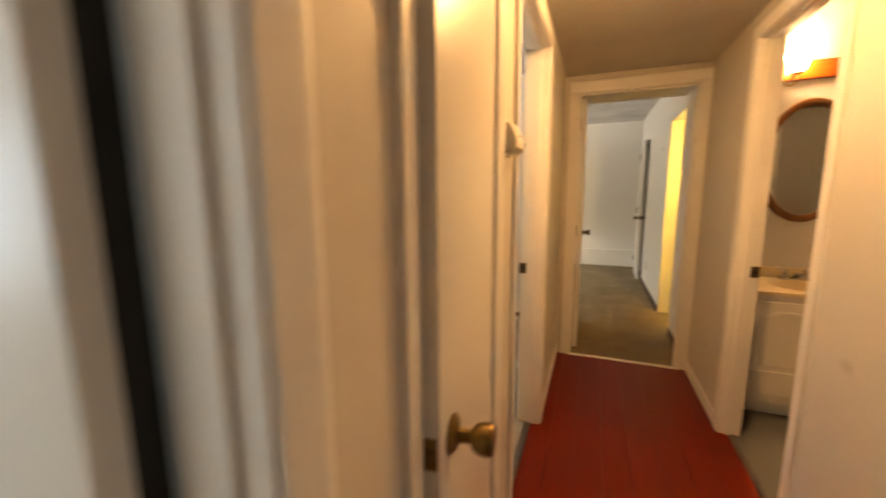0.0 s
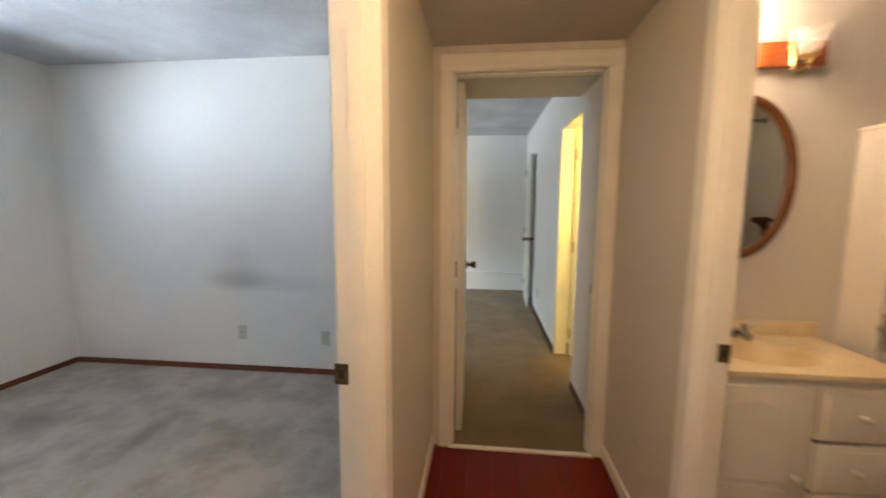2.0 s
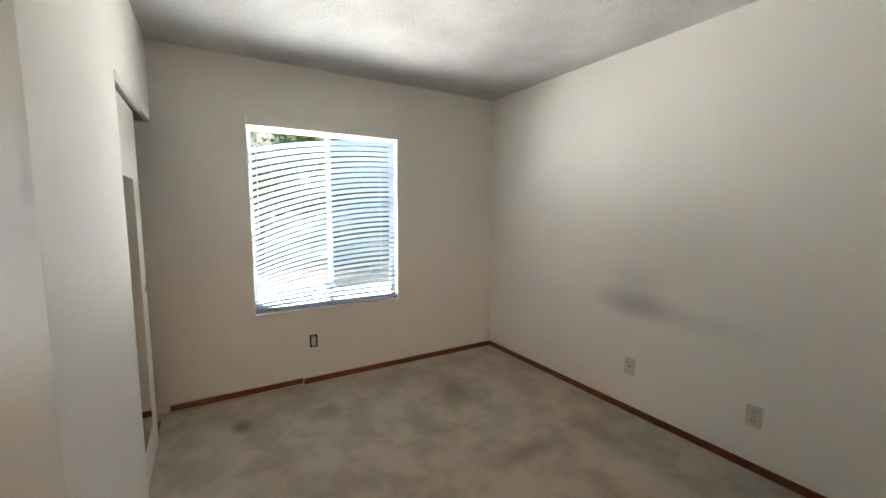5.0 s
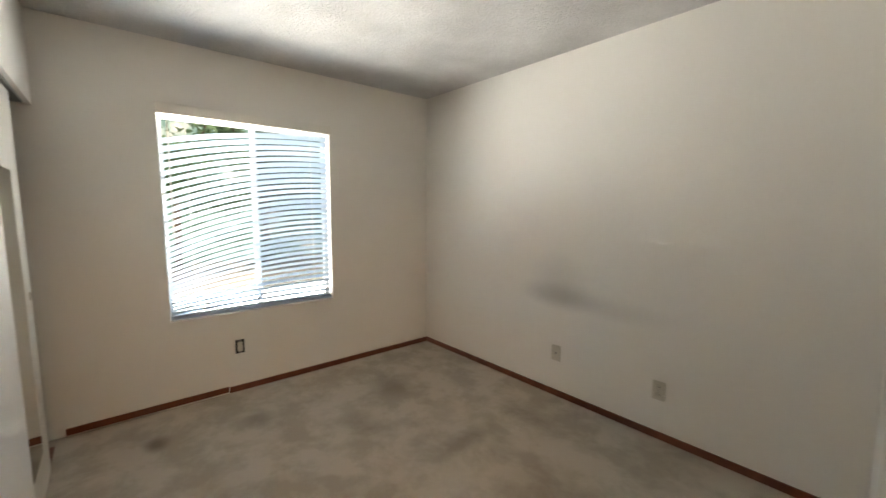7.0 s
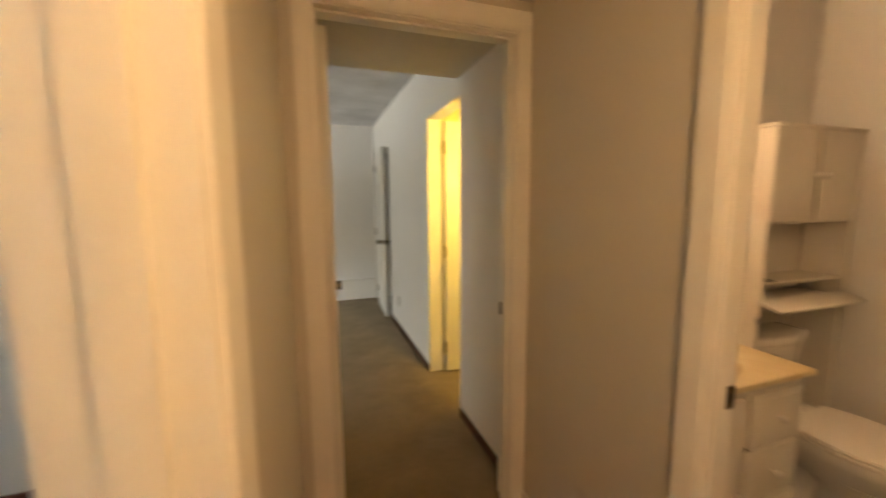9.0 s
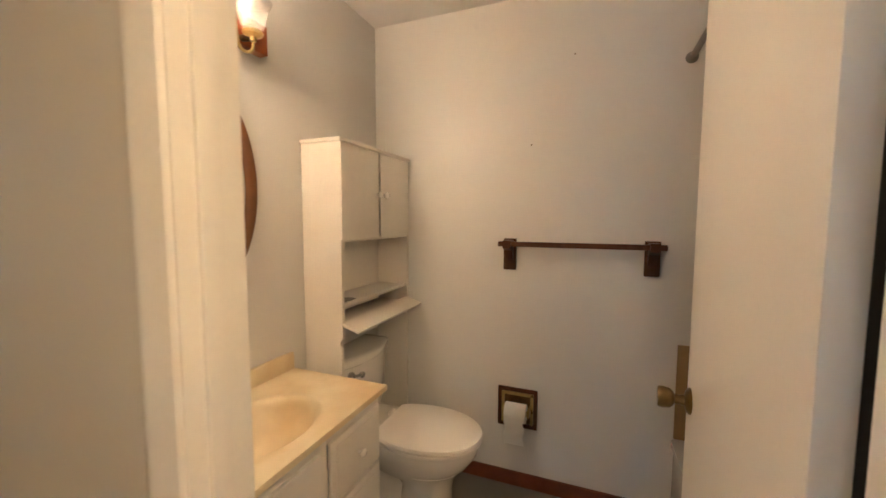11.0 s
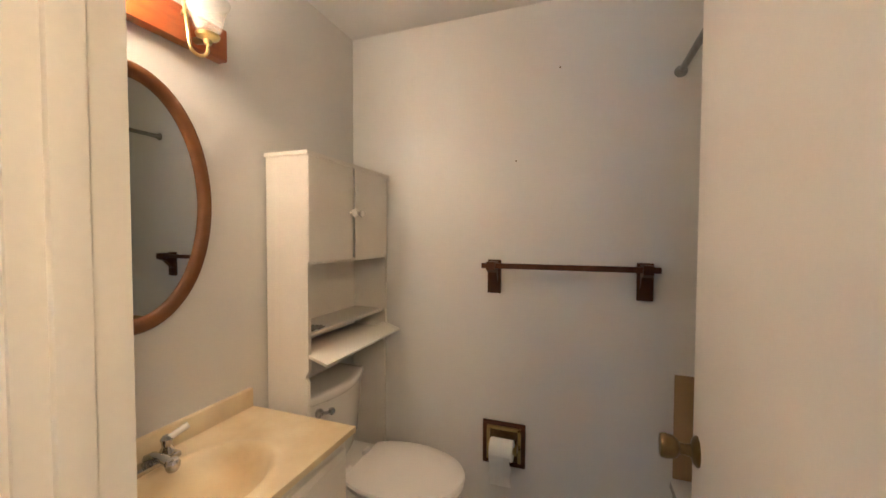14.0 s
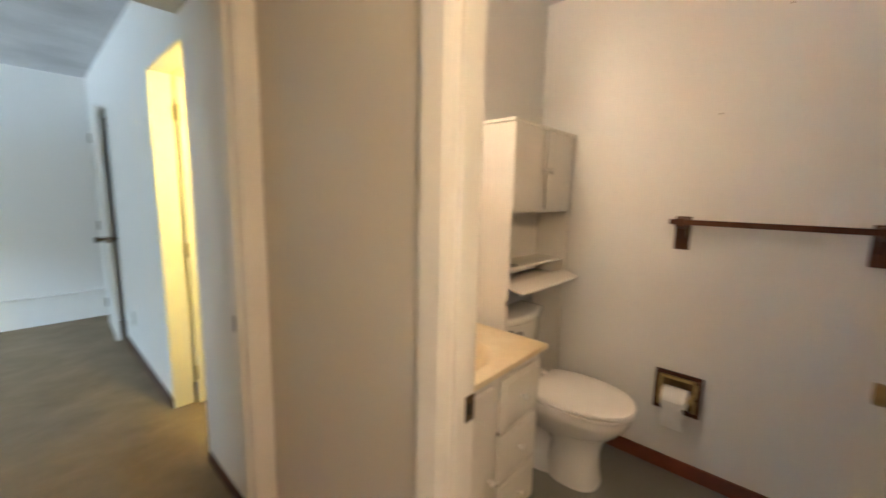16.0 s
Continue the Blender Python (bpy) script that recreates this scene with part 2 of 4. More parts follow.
sn["Principled BSDF"].inputs["Base Color"].default_value = (0.16, 0.20, 0.26, 1)
sl.new(clear.outputs[0], mixer.inputs[1])
sl.new(sn["Principled BSDF"].outputs[0], mixer.inputs[2])
sl.new(mixer.outputs[0], sn["Material Output"].inputs[0])
MIRROR = bpy.data.materials.new("mirror_glass")
MIRROR.use_nodes = True
MIRROR.node_tree.nodes["Principled BSDF"].inputs["Metallic"].default_value = 1.0
MIRROR.node_tree.nodes["Principled BSDF"].inputs["Roughness"].default_value = 0.02
MIRROR.node_tree.nodes["Principled BSDF"].inputs["Base Color"].default_value = (0.74, 0.78, 0.76, 1)
GLASS = bpy.data.materials.new("window_glass")
GLASS.use_nodes = True
GLASS.node_tree.nodes["Principled BSDF"].inputs["Transmission Weight"].default_value = 1.0
GLASS.node_tree.nodes["Principled BSDF"].inputs["Roughness"].default_value = 0.0
GLASS.node_tree.nodes["Principled BSDF"].inputs["IOR"].default_value = 1.05
FROST = material("frosted_glass", (0.86, 0.84, 0.81), 0.35, vary=0.02, scale=10, bump=0)
fn, fl = FROST.node_tree.nodes, FROST.node_tree.links
haze, clear_glass = fn.new("ShaderNodeMixShader"), fn.new("ShaderNodeBsdfTransparent")
haze.inputs[0].default_value = 0.16
fl.new(clear_glass.outputs[0], haze.inputs[1])
fl.new(fn["Principled BSDF"].outputs[0], haze.inputs[2])
fl.new(haze.outputs[0], fn["Material Output"].inputs[0])
LIT_SHADE = glowing("lit_frosted_glass", (1.0, 0.70, 0.42), 55.0)
LIT_DOME = glowing("lit_ceiling_dome", (1.0, 0.64, 0.31), 60.0)

# ---- building helpers ----
PLACE = {}


def box(x0, x1, y0, y1, z0, z1, bevel=0.0, bm=None):
    bm = bm or bmesh.new()
    made = bmesh.ops.create_cube(bm, size=1.0)["verts"]
    for v in made:
        v.co = Vector(((x0 + x1) / 2 + v.co.x * (x1 - x0), (y0 + y1) / 2 + v.co.y * (y1 - y0), (z0 + z1) / 2 + v.co.z * (z1 - z0)))
    if bevel:
        edges = {e for v in made for e in v.link_edges}
        bmesh.ops.bevel(bm, geom=list(edges), offset=bevel, segments=2, affect="EDGES", profile=0.6)
    return bm


def lathe(profile, m=None, segments=24, bm=None, sx=1.0, sy=1.0):
    """A turned body: (radius, height) pairs round the z axis, then moved by m."""
    bm = bm or bmesh.new()
    m = m or Matrix()
    rings = []
    for r, h in profile:
        if r < 1e-5:
            rings.append([bm.verts.new(m @ Vector((0, 0, h)))])
        else:
            rings.append([bm.verts.new(m @ Vector((r * sx * math.cos(2 * math.pi * k / segments), r * sy * math.sin(2 * math.pi * k / segments), h))) for k in range(segments)])
    for a, b in zip(rings, rings[1:]):
        for k in range(segments):
            q = [a[k % len(a)], a[(k + 1) % len(a)], b[(k + 1) % len(b)], b[k % len(b)]]
            q = list(dict.fromkeys(q))
            if len(q) > 2:
                bm.faces.new(q)
    for ring, flip in ((rings[0], True), (rings[-1], False)):
        if len(ring) > 2:
            bm.faces.new(ring[::-1] if flip else ring)
    return bm


def tube(points, radius, segments=10, bm=None, close=False):
    """A round bar along points."""
    bm = bm or bmesh.new()
    pts = [Vector(p) for p in points]
    rings = []
    for i, p in enumerate(pts):
        a, b = (pts[i - 1], pts[(i + 1) % len(pts)]) if close else (pts[max(i - 1, 0)], pts[min(i + 1, len(pts) - 1)])
        q = (b - a).to_track_quat("Z", "Y")
        rings.append([bm.verts.new(p + q @ Vector((radius * math.cos(2 * math.pi * k / segments), radius * math.sin(2 * math.pi * k / segments), 0))) for k in range(segments)])
    pairs = list(zip(rings, rings[1:])) + ([(rings[-1], rings[0])] if close else [])
    for a, b in pairs:
        for k in range(segments):
            bm.faces.new((a[k], a[(k + 1) % segments], b[(k + 1) % segments], b[k]))
    if not close:
        bm.faces.new(rings[0][::-1])
        bm.faces.new(rings[-1])
    return bm


def loft(rings, bm=None, caps=True):
    bm = bm or bmesh.new()
    made = [[bm.verts.new(p) for p in ring] for ring in rings]
    for a, b in zip(made, made[1:]):
        for k in range(len(a)):
            bm.faces.new((a[k], a[(k + 1) % len(a)], b[(k + 1) % len(b)], b[k]))
    if caps:
        bm.faces.new(made[0][::-1])
        bm.faces.new(made[-1])
    return bm


def mesh_object(name, bm, mat, smooth=None):
    bmesh.ops.recalc_face_normals(bm, faces=bm.faces)
    data = bpy.data.meshes.new(name)
    bm.to_mesh(data)
    bm.free()
    data.materials.append(mat)
    if smooth:
        data.shade_smooth()
        data.set_sharp_from_angle(angle=radians(smooth))
    return new(name, data)


def thing(name, label, category, m=None, group="", kind=""):
    ob = tagged(new(name), label, category, group, kind)
    ob.empty_display_size = 0.05
    PLACE[ob] = m or Matrix()
    ob.matrix_world = PLACE[ob]
    return ob


def part(name, bm, mat, parent, label="", smooth=40, world_space=False):
    """One mesh under a thing or under a part of it, in the thing's own axes."""
    if world_space:
        bmesh.ops.transform(bm, matrix=PLACE[parent].inverted(), verts=bm.verts)
    ob = mesh_object(name, bm, mat, smooth)
    ob.parent = parent
    PLACE[ob] = PLACE[parent]
    return tagged(ob, label) if label else ob


def structure(name, boxes, mat, label, category, bevel=0.0):
    bm = bmesh.new()
    for b in boxes:
        box(*b, bevel=bevel, bm=bm)
    if category == "wall":
        bmesh.ops.remove_doubles(bm, verts=bm.verts, dist=0.0005)
    return tagged(mesh_object(name, bm, mat), label, category, kind="structure")


H = 2.45
SKEW = Matrix.Translation((-3.249, 6.497, 0)) @ Matrix.Rotation(radians(-2.1), 4, "Z") @ Matrix.Translation((3.249, -6.497, 0))  # the bedroom's window wall is a little out of square


def wall_y(name, x0, x1, y0, y1, openings, mat, label, top=H):
    """A wall along y with openings (start, end, sill, head)."""
    out, at = [], y0
    for a, b, s, h in sorted(openings):
        out.append((x0, x1, at, a, 0, top))
        if s > 0:
            out.append((x0, x1, a, b, 0, s))
        out.append((x0, x1, a, b, h, top))
        at = b
    out.append((x0, x1, at, y1, 0, top))
    return structure(name, out, mat, label, "wall")


def wall_x(name, x0, x1, y0, y1, openings, mat, label, top=H):
    out, at = [], x0
    for a, b, s, h in sorted(openings):
        if a > at:
            out.append((at, a, y0, y1, 0, top))
        if s > 0:
            out.append((a, b, y0, y1, 0, s))
        out.append((a, b, y0, y1, h, top))
        at = b
    if x1 > at:
        out.append((at, x1, y0, y1, 0, top))
    return structure(name, out, mat, label, "wall")


# ---- structure ----
HL, HR = -0.042, 0.895
J = 0.014
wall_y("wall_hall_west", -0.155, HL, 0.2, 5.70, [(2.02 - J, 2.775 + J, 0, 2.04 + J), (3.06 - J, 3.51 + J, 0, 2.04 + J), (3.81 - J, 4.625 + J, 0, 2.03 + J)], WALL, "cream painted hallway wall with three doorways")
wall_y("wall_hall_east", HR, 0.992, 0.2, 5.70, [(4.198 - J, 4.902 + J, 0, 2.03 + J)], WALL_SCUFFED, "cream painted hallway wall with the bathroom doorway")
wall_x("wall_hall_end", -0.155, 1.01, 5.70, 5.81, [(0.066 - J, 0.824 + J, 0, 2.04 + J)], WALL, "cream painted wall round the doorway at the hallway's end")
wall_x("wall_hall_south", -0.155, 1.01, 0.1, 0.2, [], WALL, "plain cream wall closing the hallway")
wall_y("wall_far_room_east", 0.90, 1.01, 5.81, 9.93, [(6.47, 7.168, 0, 2.03), (8.73, 9.47, 0, 2.05)], WALL_BED, "white wall with a lit doorway and a door ajar")
wall_y("wall_passage_west", -0.155, HL, 5.81, 6.61, [], WALL_BED, "short white passage wall behind the open door")
wall_x("wall_bedroom_north", -3.40, -0.155, 6.497, 6.61, [], WALL_MARKED, "off-white bedroom wall with a grey rubbed smudge")
wall_y("wall_bedroom_west", -3.40, -3.249, 2.9, 6.497, [(4.335, 5.485, 0.60, 2.005)], WALL_BED, "off-white bedroom wall with a window opening").matrix_world = SKEW
wall_x("wall_bedroom_south", -3.36, -0.155, 3.665, 3.79, [(-3.36, -2.24, 0, 1.94)], WALL_BED, "off-white bedroom wall with a closet opening")
wall_x("wall_closet_back", -3.40, -0.155, 2.90, 3.0, [], WALL_BED, "plain white closet back wall")
wall_y("wall_closet_side", -1.35, -1.25, 3.0, 3.665, [], WALL_BED, "plain white closet side wall")
wall_x("wall_bath_north", 0.992, 2.464, 5.571, 5.81, [], WALL_BATH, "off-white bathroom wall behind the vanity", top=2.5)
wall_y("wall_bath_east", 2.464, 2.57, 3.2, 5.81, [], WALL_BATH, "off-white bathroom wall with towel bar", top=2.5)
wall_x("wall_bath_south", 0.992, 2.464, 3.2, 3.3, [], WALL_BATH, "off-white bathroom wall behind the tub", top=2.5)
wall_x("wall_lit_room_north", 1.01, 2.3, 7.45, 7.55, [], LAMPLIT_PAINT, "wall of the lit side room, the lamp's yellow put into its paint")
wall_y("wall_lit_room_east", 2.3, 2.4, 5.81, 7.55, [], LAMPLIT_PAINT, "end wall of the lit side room, the lamp's yellow put into its paint")
wall_y("wall_far_closet", 1.55, 1.62, 8.4, 9.82, [], WALL_BED, "plain wall inside the far closet")
wall_x("wall_far_closet_side", 1.01, 1.55, 8.4, 8.5, [], WALL_BED, "plain side wall of the far closet")
wall_x("wall_far_room_north", -3.40, 1.62, 9.82, 9.93, [], WALL_BED, "white far bedroom wall")
wall_y("wall_far_room_west", -3.40, -3.25, 6.61, 9.82, [(6.9, 8.4, 0.8, 2.05)], WALL_BED, "white bedroom wall with a bright window opening")
wall_y("wall_near_room_west", -3.40, -3.25, 0.1, 2.90, [(0.6, 2.2, 0.8, 2.05)], WALL_BED, "white wall with a bright window opening")
wall_x("wall_near_room_south", -3.25, -0.155, 0.0, 0.1, [], WALL_BED, "plain white wall closing the near room")

(structure("floor_bedroom", [(-3.40, -0.10, 3.0, 6.497, -0.1, 0.0)], CARPET, "stained beige wall-to-wall bedroom carpet", "carpet"))
(structure("floor_far_room", [(-3.25, 0.90, 6.61, 9.82, -0.1, 0.0), (-0.10, 0.90, 5.69, 6.61, -0.1, 0.0), (0.90, 1.55, 8.5, 9.82, -0.1, 0.0)], CARPET_TAN, "worn tan carpet of the far bedroom", "carpet"))
(structure("floor_near_room", [(-3.25, -0.10, 0.1, 2.90, -0.1, 0.0)], CARPET_TAN, "tan carpet of the near room", "carpet"))
(structure("floor_bath", [(0.955, 2.464, 3.3, 5.571, -0.1, 0.0)], VINYL, "grey vinyl bathroom floor", "floor"))
(structure("floor_lit_room", [(0.90, 2.3, 5.81, 7.45, -0.1, -0.001)], CARPET_TAN, "worn tan carpet of the lit side room", "carpet"))
hall_floor = structure("floor_hall", [(-0.10, 0.955, 0.2, 5.69, -0.1, -0.012)], DARK, "red laminate plank hallway floor", "floor")

structure("ceiling_hall", [(HL, HR, 0.2, 5.70, 2.165, 2.27)], CEIL_HALL, "low cream textured hallway ceiling", "ceiling")
structure("ceiling_passage", [(HL, 0.90, 5.81, 6.53, 2.125, 2.45)], CEIL_HALL, "low dropped ceiling over the passage", "ceiling")
structure("ceiling_bedroom", [(-3.52, -0.05, 2.9, 6.61, 2.45, 2.55)], POPCORN, "white popcorn-textured bedroom ceiling", "ceiling")
structure("ceiling_far_room", [(-3.40, 0.95, 6.53, 9.93, 2.45, 2.55), (0.95, 1.62, 7.55, 9.93, 2.45, 2.55)], POPCORN, "white textured far bedroom ceiling", "ceiling")
structure("ceiling_lit_room", [(0.95, 2.4, 5.81, 7.55, 2.45, 2.55)], LAMPLIT_PAINT, "ceiling of the side room, the lamp's yellow put into its paint", "ceiling")
structure("ceiling_near_room", [(-3.40, -0.155, 0.0, 2.9, 2.45, 2.55)], POPCORN, "white ceiling of the near room", "ceiling")
structure("ceiling_bath", [(0.992, 2.464, 3.3, 5.571, 2.427, 2.55)], WALL_BATH, "off-white bathroom ceiling", "ceiling")

# threshold where laminate meets carpet
structure("threshold", [(0.05, 0.84, 5.675, 5.705, -0.005, 0.009)], TRIM, "pale metal threshold strip between laminate and carpet", "threshold", bevel=0.003)
structure("threshold_bath", [(0.935, 0.975, 4.198, 4.902, -0.005, 0.006)], STEEL, "metal threshold strip at the bathroom", "threshold", bevel=0.002)
structure("threshold_bedroom", [(-0.12, -0.085, 3.81, 4.625, -0.005, 0.007)], STEEL, "metal threshold strip at the bedroom", "threshold", bevel=0.002)

# baseboards
structure("baseboard_hall_west", [(HL, HL + 0.011, 4.70, 5.70, 0, 0.075), (HL, HL + 0.011, 2.85, 2.97, 0, 0.075), (HL, HL + 0.011, 3.58, 3.745, 0, 0.075)], TRIM, "low white painted hallway baseboard", "baseboard", bevel=0.003)
structure("baseboard_hall_east", [(HR - 0.011, HR, 4.96, 5.70, 0, 0.075), (HR - 0.011, HR, 0.2, 4.134, 0, 0.075)], TRIM, "low white painted hallway baseboard", "baseboard", bevel=0.003)
structure("baseboard_bedroom_north", [(-3.249, -0.155, 6.486, 6.497, 0, 0.045)], CHERRY, "low reddish-brown wooden baseboard", "baseboard", bevel=0.002)
structure("baseboard_bedroom_west", [(-3.249, -3.238, 4.66, 6.486, 0, 0.044)], CHERRY, "low reddish-brown wooden baseboard", "baseboard", bevel=0.002).matrix_world = SKEW
structure("baseboard_gap_filler", [(-3.249, -3.243, 3.79, 4.66, 0, 0.016)], TRIM, "pale bare wall strip under the lifted baseboard", "trim").matrix_world = SKEW
loose = structure("baseboard_bedroom_west_loose", [(-0.0055, 0.0055, -0.87, 0.0, 0, 0.042)], CHERRY, "reddish-brown baseboard piece lifted off the floor", "baseboard", bevel=0.002)
loose.matrix_world = SKEW @ pose(-3.2425, 4.655, 0.010, 0, 0, 0.5)
structure("baseboard_bath_east", [(2.452, 2.464, 4.07, 5.571, 0, 0.075)], CHERRY, "reddish-brown wooden bathroom baseboard", "baseboard", bevel=0.003)
structure("baseboard_bath_north", [(1.77, 2.452, 5.56, 5.571, 0, 0.075)], CHERRY, "reddish-brown wooden bathroom baseboard", "baseboard", bevel=0.003)
structure("baseboard_far_room_east", [(0.889, 0.90, 5.81, 6.47, 0, 0.055), (0.889, 0.90, 7.168, 8.68, 0, 0.055)], DARK_WOOD, "low dark brown baseboard", "baseboard", bevel=0.002)
structure("ledge_far_room", [(-3.25, 0.90, 9.79, 9.82, 0, 0.275), (-3.25, 0.90, 9.775, 9.82, 0.275, 0.29)], TRIM, "white boxed panel along the foot of the wall", "trim", bevel=0.003)


# ---- doors ----
def knob(parent, m, mat=BRASS):
    """A door knob whose axis is local z of m."""
    k = part("knob", lathe([(0.0, 0.028), (0.0125, 0.028), (0.0125, 0.035), (0.020, 0.040), (0.025, 0.047), (0.0270, 0.062), (0.0265, 0.070), (0.0240, 0.0735), (0.0200, 0.0725), (0.012, 0.074), (0, 0.0745)], m, 22), mat, parent, "brass door knob")
    part("rosette", lathe([(0.0, 0.0), (0.033, 0.0), (0.033, 0.004), (0.026, 0.010), (0.014, 0.014), (0.011, 0.030), (0, 0.030)], m, 20), mat, k)
    return k


def door(name, hinge, angle, width, height, label, handed=1, knob_mat=BRASS, thick=0.035, knob_z=0.92, both=True, hinge_mat=None, strip=0.0, pin=None):
    """A flush door: its leaf runs along local x from the hinge, its face with handed side along local y."""
    d = thing(name, label, "door", pose(*hinge, 0, 0, angle), kind="structure")
    y0, y1 = (0, thick) if handed > 0 else (-thick, 0)
    part("leaf", box(0.004, width, y0, y1, 0.012, height, 0.002), DOOR, d)
    kx = width - 0.062
    if both:
        knob(d, pose(kx, y1, knob_z, -90, 0, 0), knob_mat)
    knob(d, pose(kx, y0, knob_z, 90, 0, 0), knob_mat)
    part("latch_plate", box(width - 0.0005, width + 0.0015, (y0 + y1) / 2 - 0.0125, (y0 + y1) / 2 + 0.0125, knob_z - 0.028, knob_z + 0.028), knob_mat, d, "small brass latch plate")
    part("latch_bolt", box(width, width + 0.009, (y0 + y1) / 2 - 0.006, (y0 + y1) / 2 + 0.006, knob_z - 0.008, knob_z + 0.008, 0.002), knob_mat, d)
    for hz in (0.22, 1.0, height - 0.2):
        hy = pin if pin is not None else thick + 0.012 if handed > 0 else -thick - 0.012
        part("hinge", lathe([(0, -0.045), (0.006, -0.045), (0.006, 0.045), (0, 0.045)], pose(-0.002, hy - 0.006 * handed, hz), 10), hinge_mat or DARK_BRASS, d)
    # added black strip, no real part: stands in for the hinge gap's shade
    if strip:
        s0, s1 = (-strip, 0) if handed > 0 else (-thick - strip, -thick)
        part("hinge_strip", box(0.002, 0.020, s0 - 0.004, s1 + 0.004, 0.012, height, 0.001), DARK, d, "black full-length strip standing in for shade in the hinge gap")
    return d


CASING = ((0.0, 0.0), (0.0, 0.006), (0.05, 0.0095), (0.30, 0.0115), (0.55, 0.0135), (0.75, 0.0155), (0.90, 0.0160), (0.98, 0.0145), (1.0, 0.012), (1.0, 0.0))


def casing_bm(axis, plane, side, inner, outer, lo, hi, head=False):
    """A moulded casing board, thin at the opening and rounded to a thick back edge, from inner to outer across and lo to hi along."""
    rings = []
    for end in (lo, hi):
        ring = []
        for u, depth in CASING:
            across, out = inner + (outer - inner) * u, plane + side * depth
            a, z = (end, across) if head else (across, end)
            ring.append((out, a, z) if axis == "y" else (a, out, z))
        rings.append(ring)
    return loft(rings)


def door_frame(name, axis, w0, w1, a0, a1, top, sides, label, strike=None, stop=None, cw=0.058, ch=0.058):
    """Jamb lining, stops and casings of an opening from a0 to a1 in a wall between w0 and w1."""
    f = thing(name, label, "door frame", kind="structure")

    def put(nm, x0, x1, u0, u1, z0, z1, mat=TRIM, bevel=0.002, lab=""):
        b = box(x0, x1, u0, u1, z0, z1, bevel) if axis == "y" else box(u0, u1, x0, x1, z0, z1, bevel)
        return part(nm, b, mat, f, lab)
    put("jamb", w0 - 0.002, w1 + 0.002, a0 - J, a0, 0, top)
    put("jamb", w0 - 0.002, w1 + 0.002, a1, a1 + J, 0, top)
    put("head_jamb", w0 - 0.002, w1 + 0.002, a0 - J, a1 + J, top, top + J)
    if stop:
        s0, s1 = stop
        put("door_stop", s0, s1, a0 - 0.001, a0 + 0.010, 0, top)
        put("door_stop", s0, s1, a1 - 0.010, a1 + 0.001, 0, top)
        put("door_stop", s0, s1, a0 + 0.010, a1 - 0.010, top - 0.010, top + 0.001)
    for side in sides:
        plane = w1 if side > 0 else w0
        lo, hi = a0 - J * 0.4, a1 + J * 0.4
        part("casing", casing_bm(axis, plane, side, lo, lo - cw, 0, top + J * 0.4), TRIM, f)
        part("casing", casing_bm(axis, plane, side, hi, hi + cw, 0, top + J * 0.4), TRIM, f)
        part("casing", casing_bm(axis, plane, side, top + J * 0.4, top + J * 0.4 + ch, lo - cw, hi + cw, True), TRIM, f)
    if strike:
        at, across, z = strike
        s = 1 if across > (a0 + a1) / 2 else -1
        face = a1 if s > 0 else a0
        u0, u1 = sorted((face - s * 0.0025, face + s * 0.001))
        plate = put("strike_plate", at - 0.019, at + 0.019, u0, u1, z - 0.029, z + 0.029, DARK_BRASS, 0.0008, "dull brass strike plate")
        u0, u1 = sorted((face - s * 0.003, face - s * 0.0024))
        b = box(at - 0.008, at + 0.008, u0, u1, z - 0.013, z + 0.013) if axis == "y" else box(u0, u1, at - 0.008, at + 0.008, z - 0.013, z + 0.013)
        part("latch_hole", b, DARK, plate)
    return f


door_frame("door_frame_1", "y", -0.155, HL, 3.81, 4.625, 2.03, (1, -1), "white painted bedroom door frame with brass strike plate", strike=(-0.150, 4.625, 0.91), stop=(-0.115, -0.075))
door_frame("door_frame_2", "y", HR, 0.992, 4.198, 4.902, 2.03, (-1,), "white painted bathroom door frame with brass strike plate", strike=(0.974, 4.902, 0.91), stop=(0.92, 0.952))
door_frame("door_frame_3", "x", 5.70, 5.81, 0.066, 0.824, 2.04, (-1, 1), "white painted door frame at the hallway's end", strike=(5.79, 0.824, 0.91), stop=(5.73, 5.77), cw=0.064, ch=0.078)
door_frame("door_frame_4", "y", -0.155, HL, 3.06, 3.51, 2.04, (1,), "white painted linen closet door frame", stop=(-0.115, -0.095))
door_frame("door_frame_5", "y", -0.155, HL, 2.02, 2.775, 2.04, (1, -1), "white painted door frame of the near room", stop=(-0.115, -0.075))
door_frame("door_frame_6", "y", 0.90, 1.01, 8.744, 9.456, 2.036, (), "white frame of the far closet door")
door_frame("door_frame_7", "y", 0.90, 1.01, 6.484, 7.154, 2.016, (), "cream frame of the lit side room doorway")

door("door_1", (-0.174, 3.824, 0), 175.8, 0.785, 2.02, "white flush bedroom door standing open, brass knob", handed=1, both=False)
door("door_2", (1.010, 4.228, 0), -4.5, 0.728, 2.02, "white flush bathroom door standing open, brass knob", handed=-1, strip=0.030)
door("door_3", (0.079, 5.826, 0), 91, 0.748, 2.03, "white flush door standing open into the far bedroom", handed=-1, knob_mat=DARK_BRASS, pin=0.0)
door("door_4", (-0.041, 3.506, 0), 274, 0.443, 2.03, "white flush linen closet door slightly ajar, brass knob", handed=-1, hinge_mat=TRIM)
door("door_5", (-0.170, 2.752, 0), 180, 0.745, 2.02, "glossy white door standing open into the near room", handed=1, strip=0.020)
door("door_6", (0.895, 9.452, 0), 267.3, 0.705, 2.03, "white flush far closet door standing ajar", handed=-1, knob_mat=DARK_BRASS)
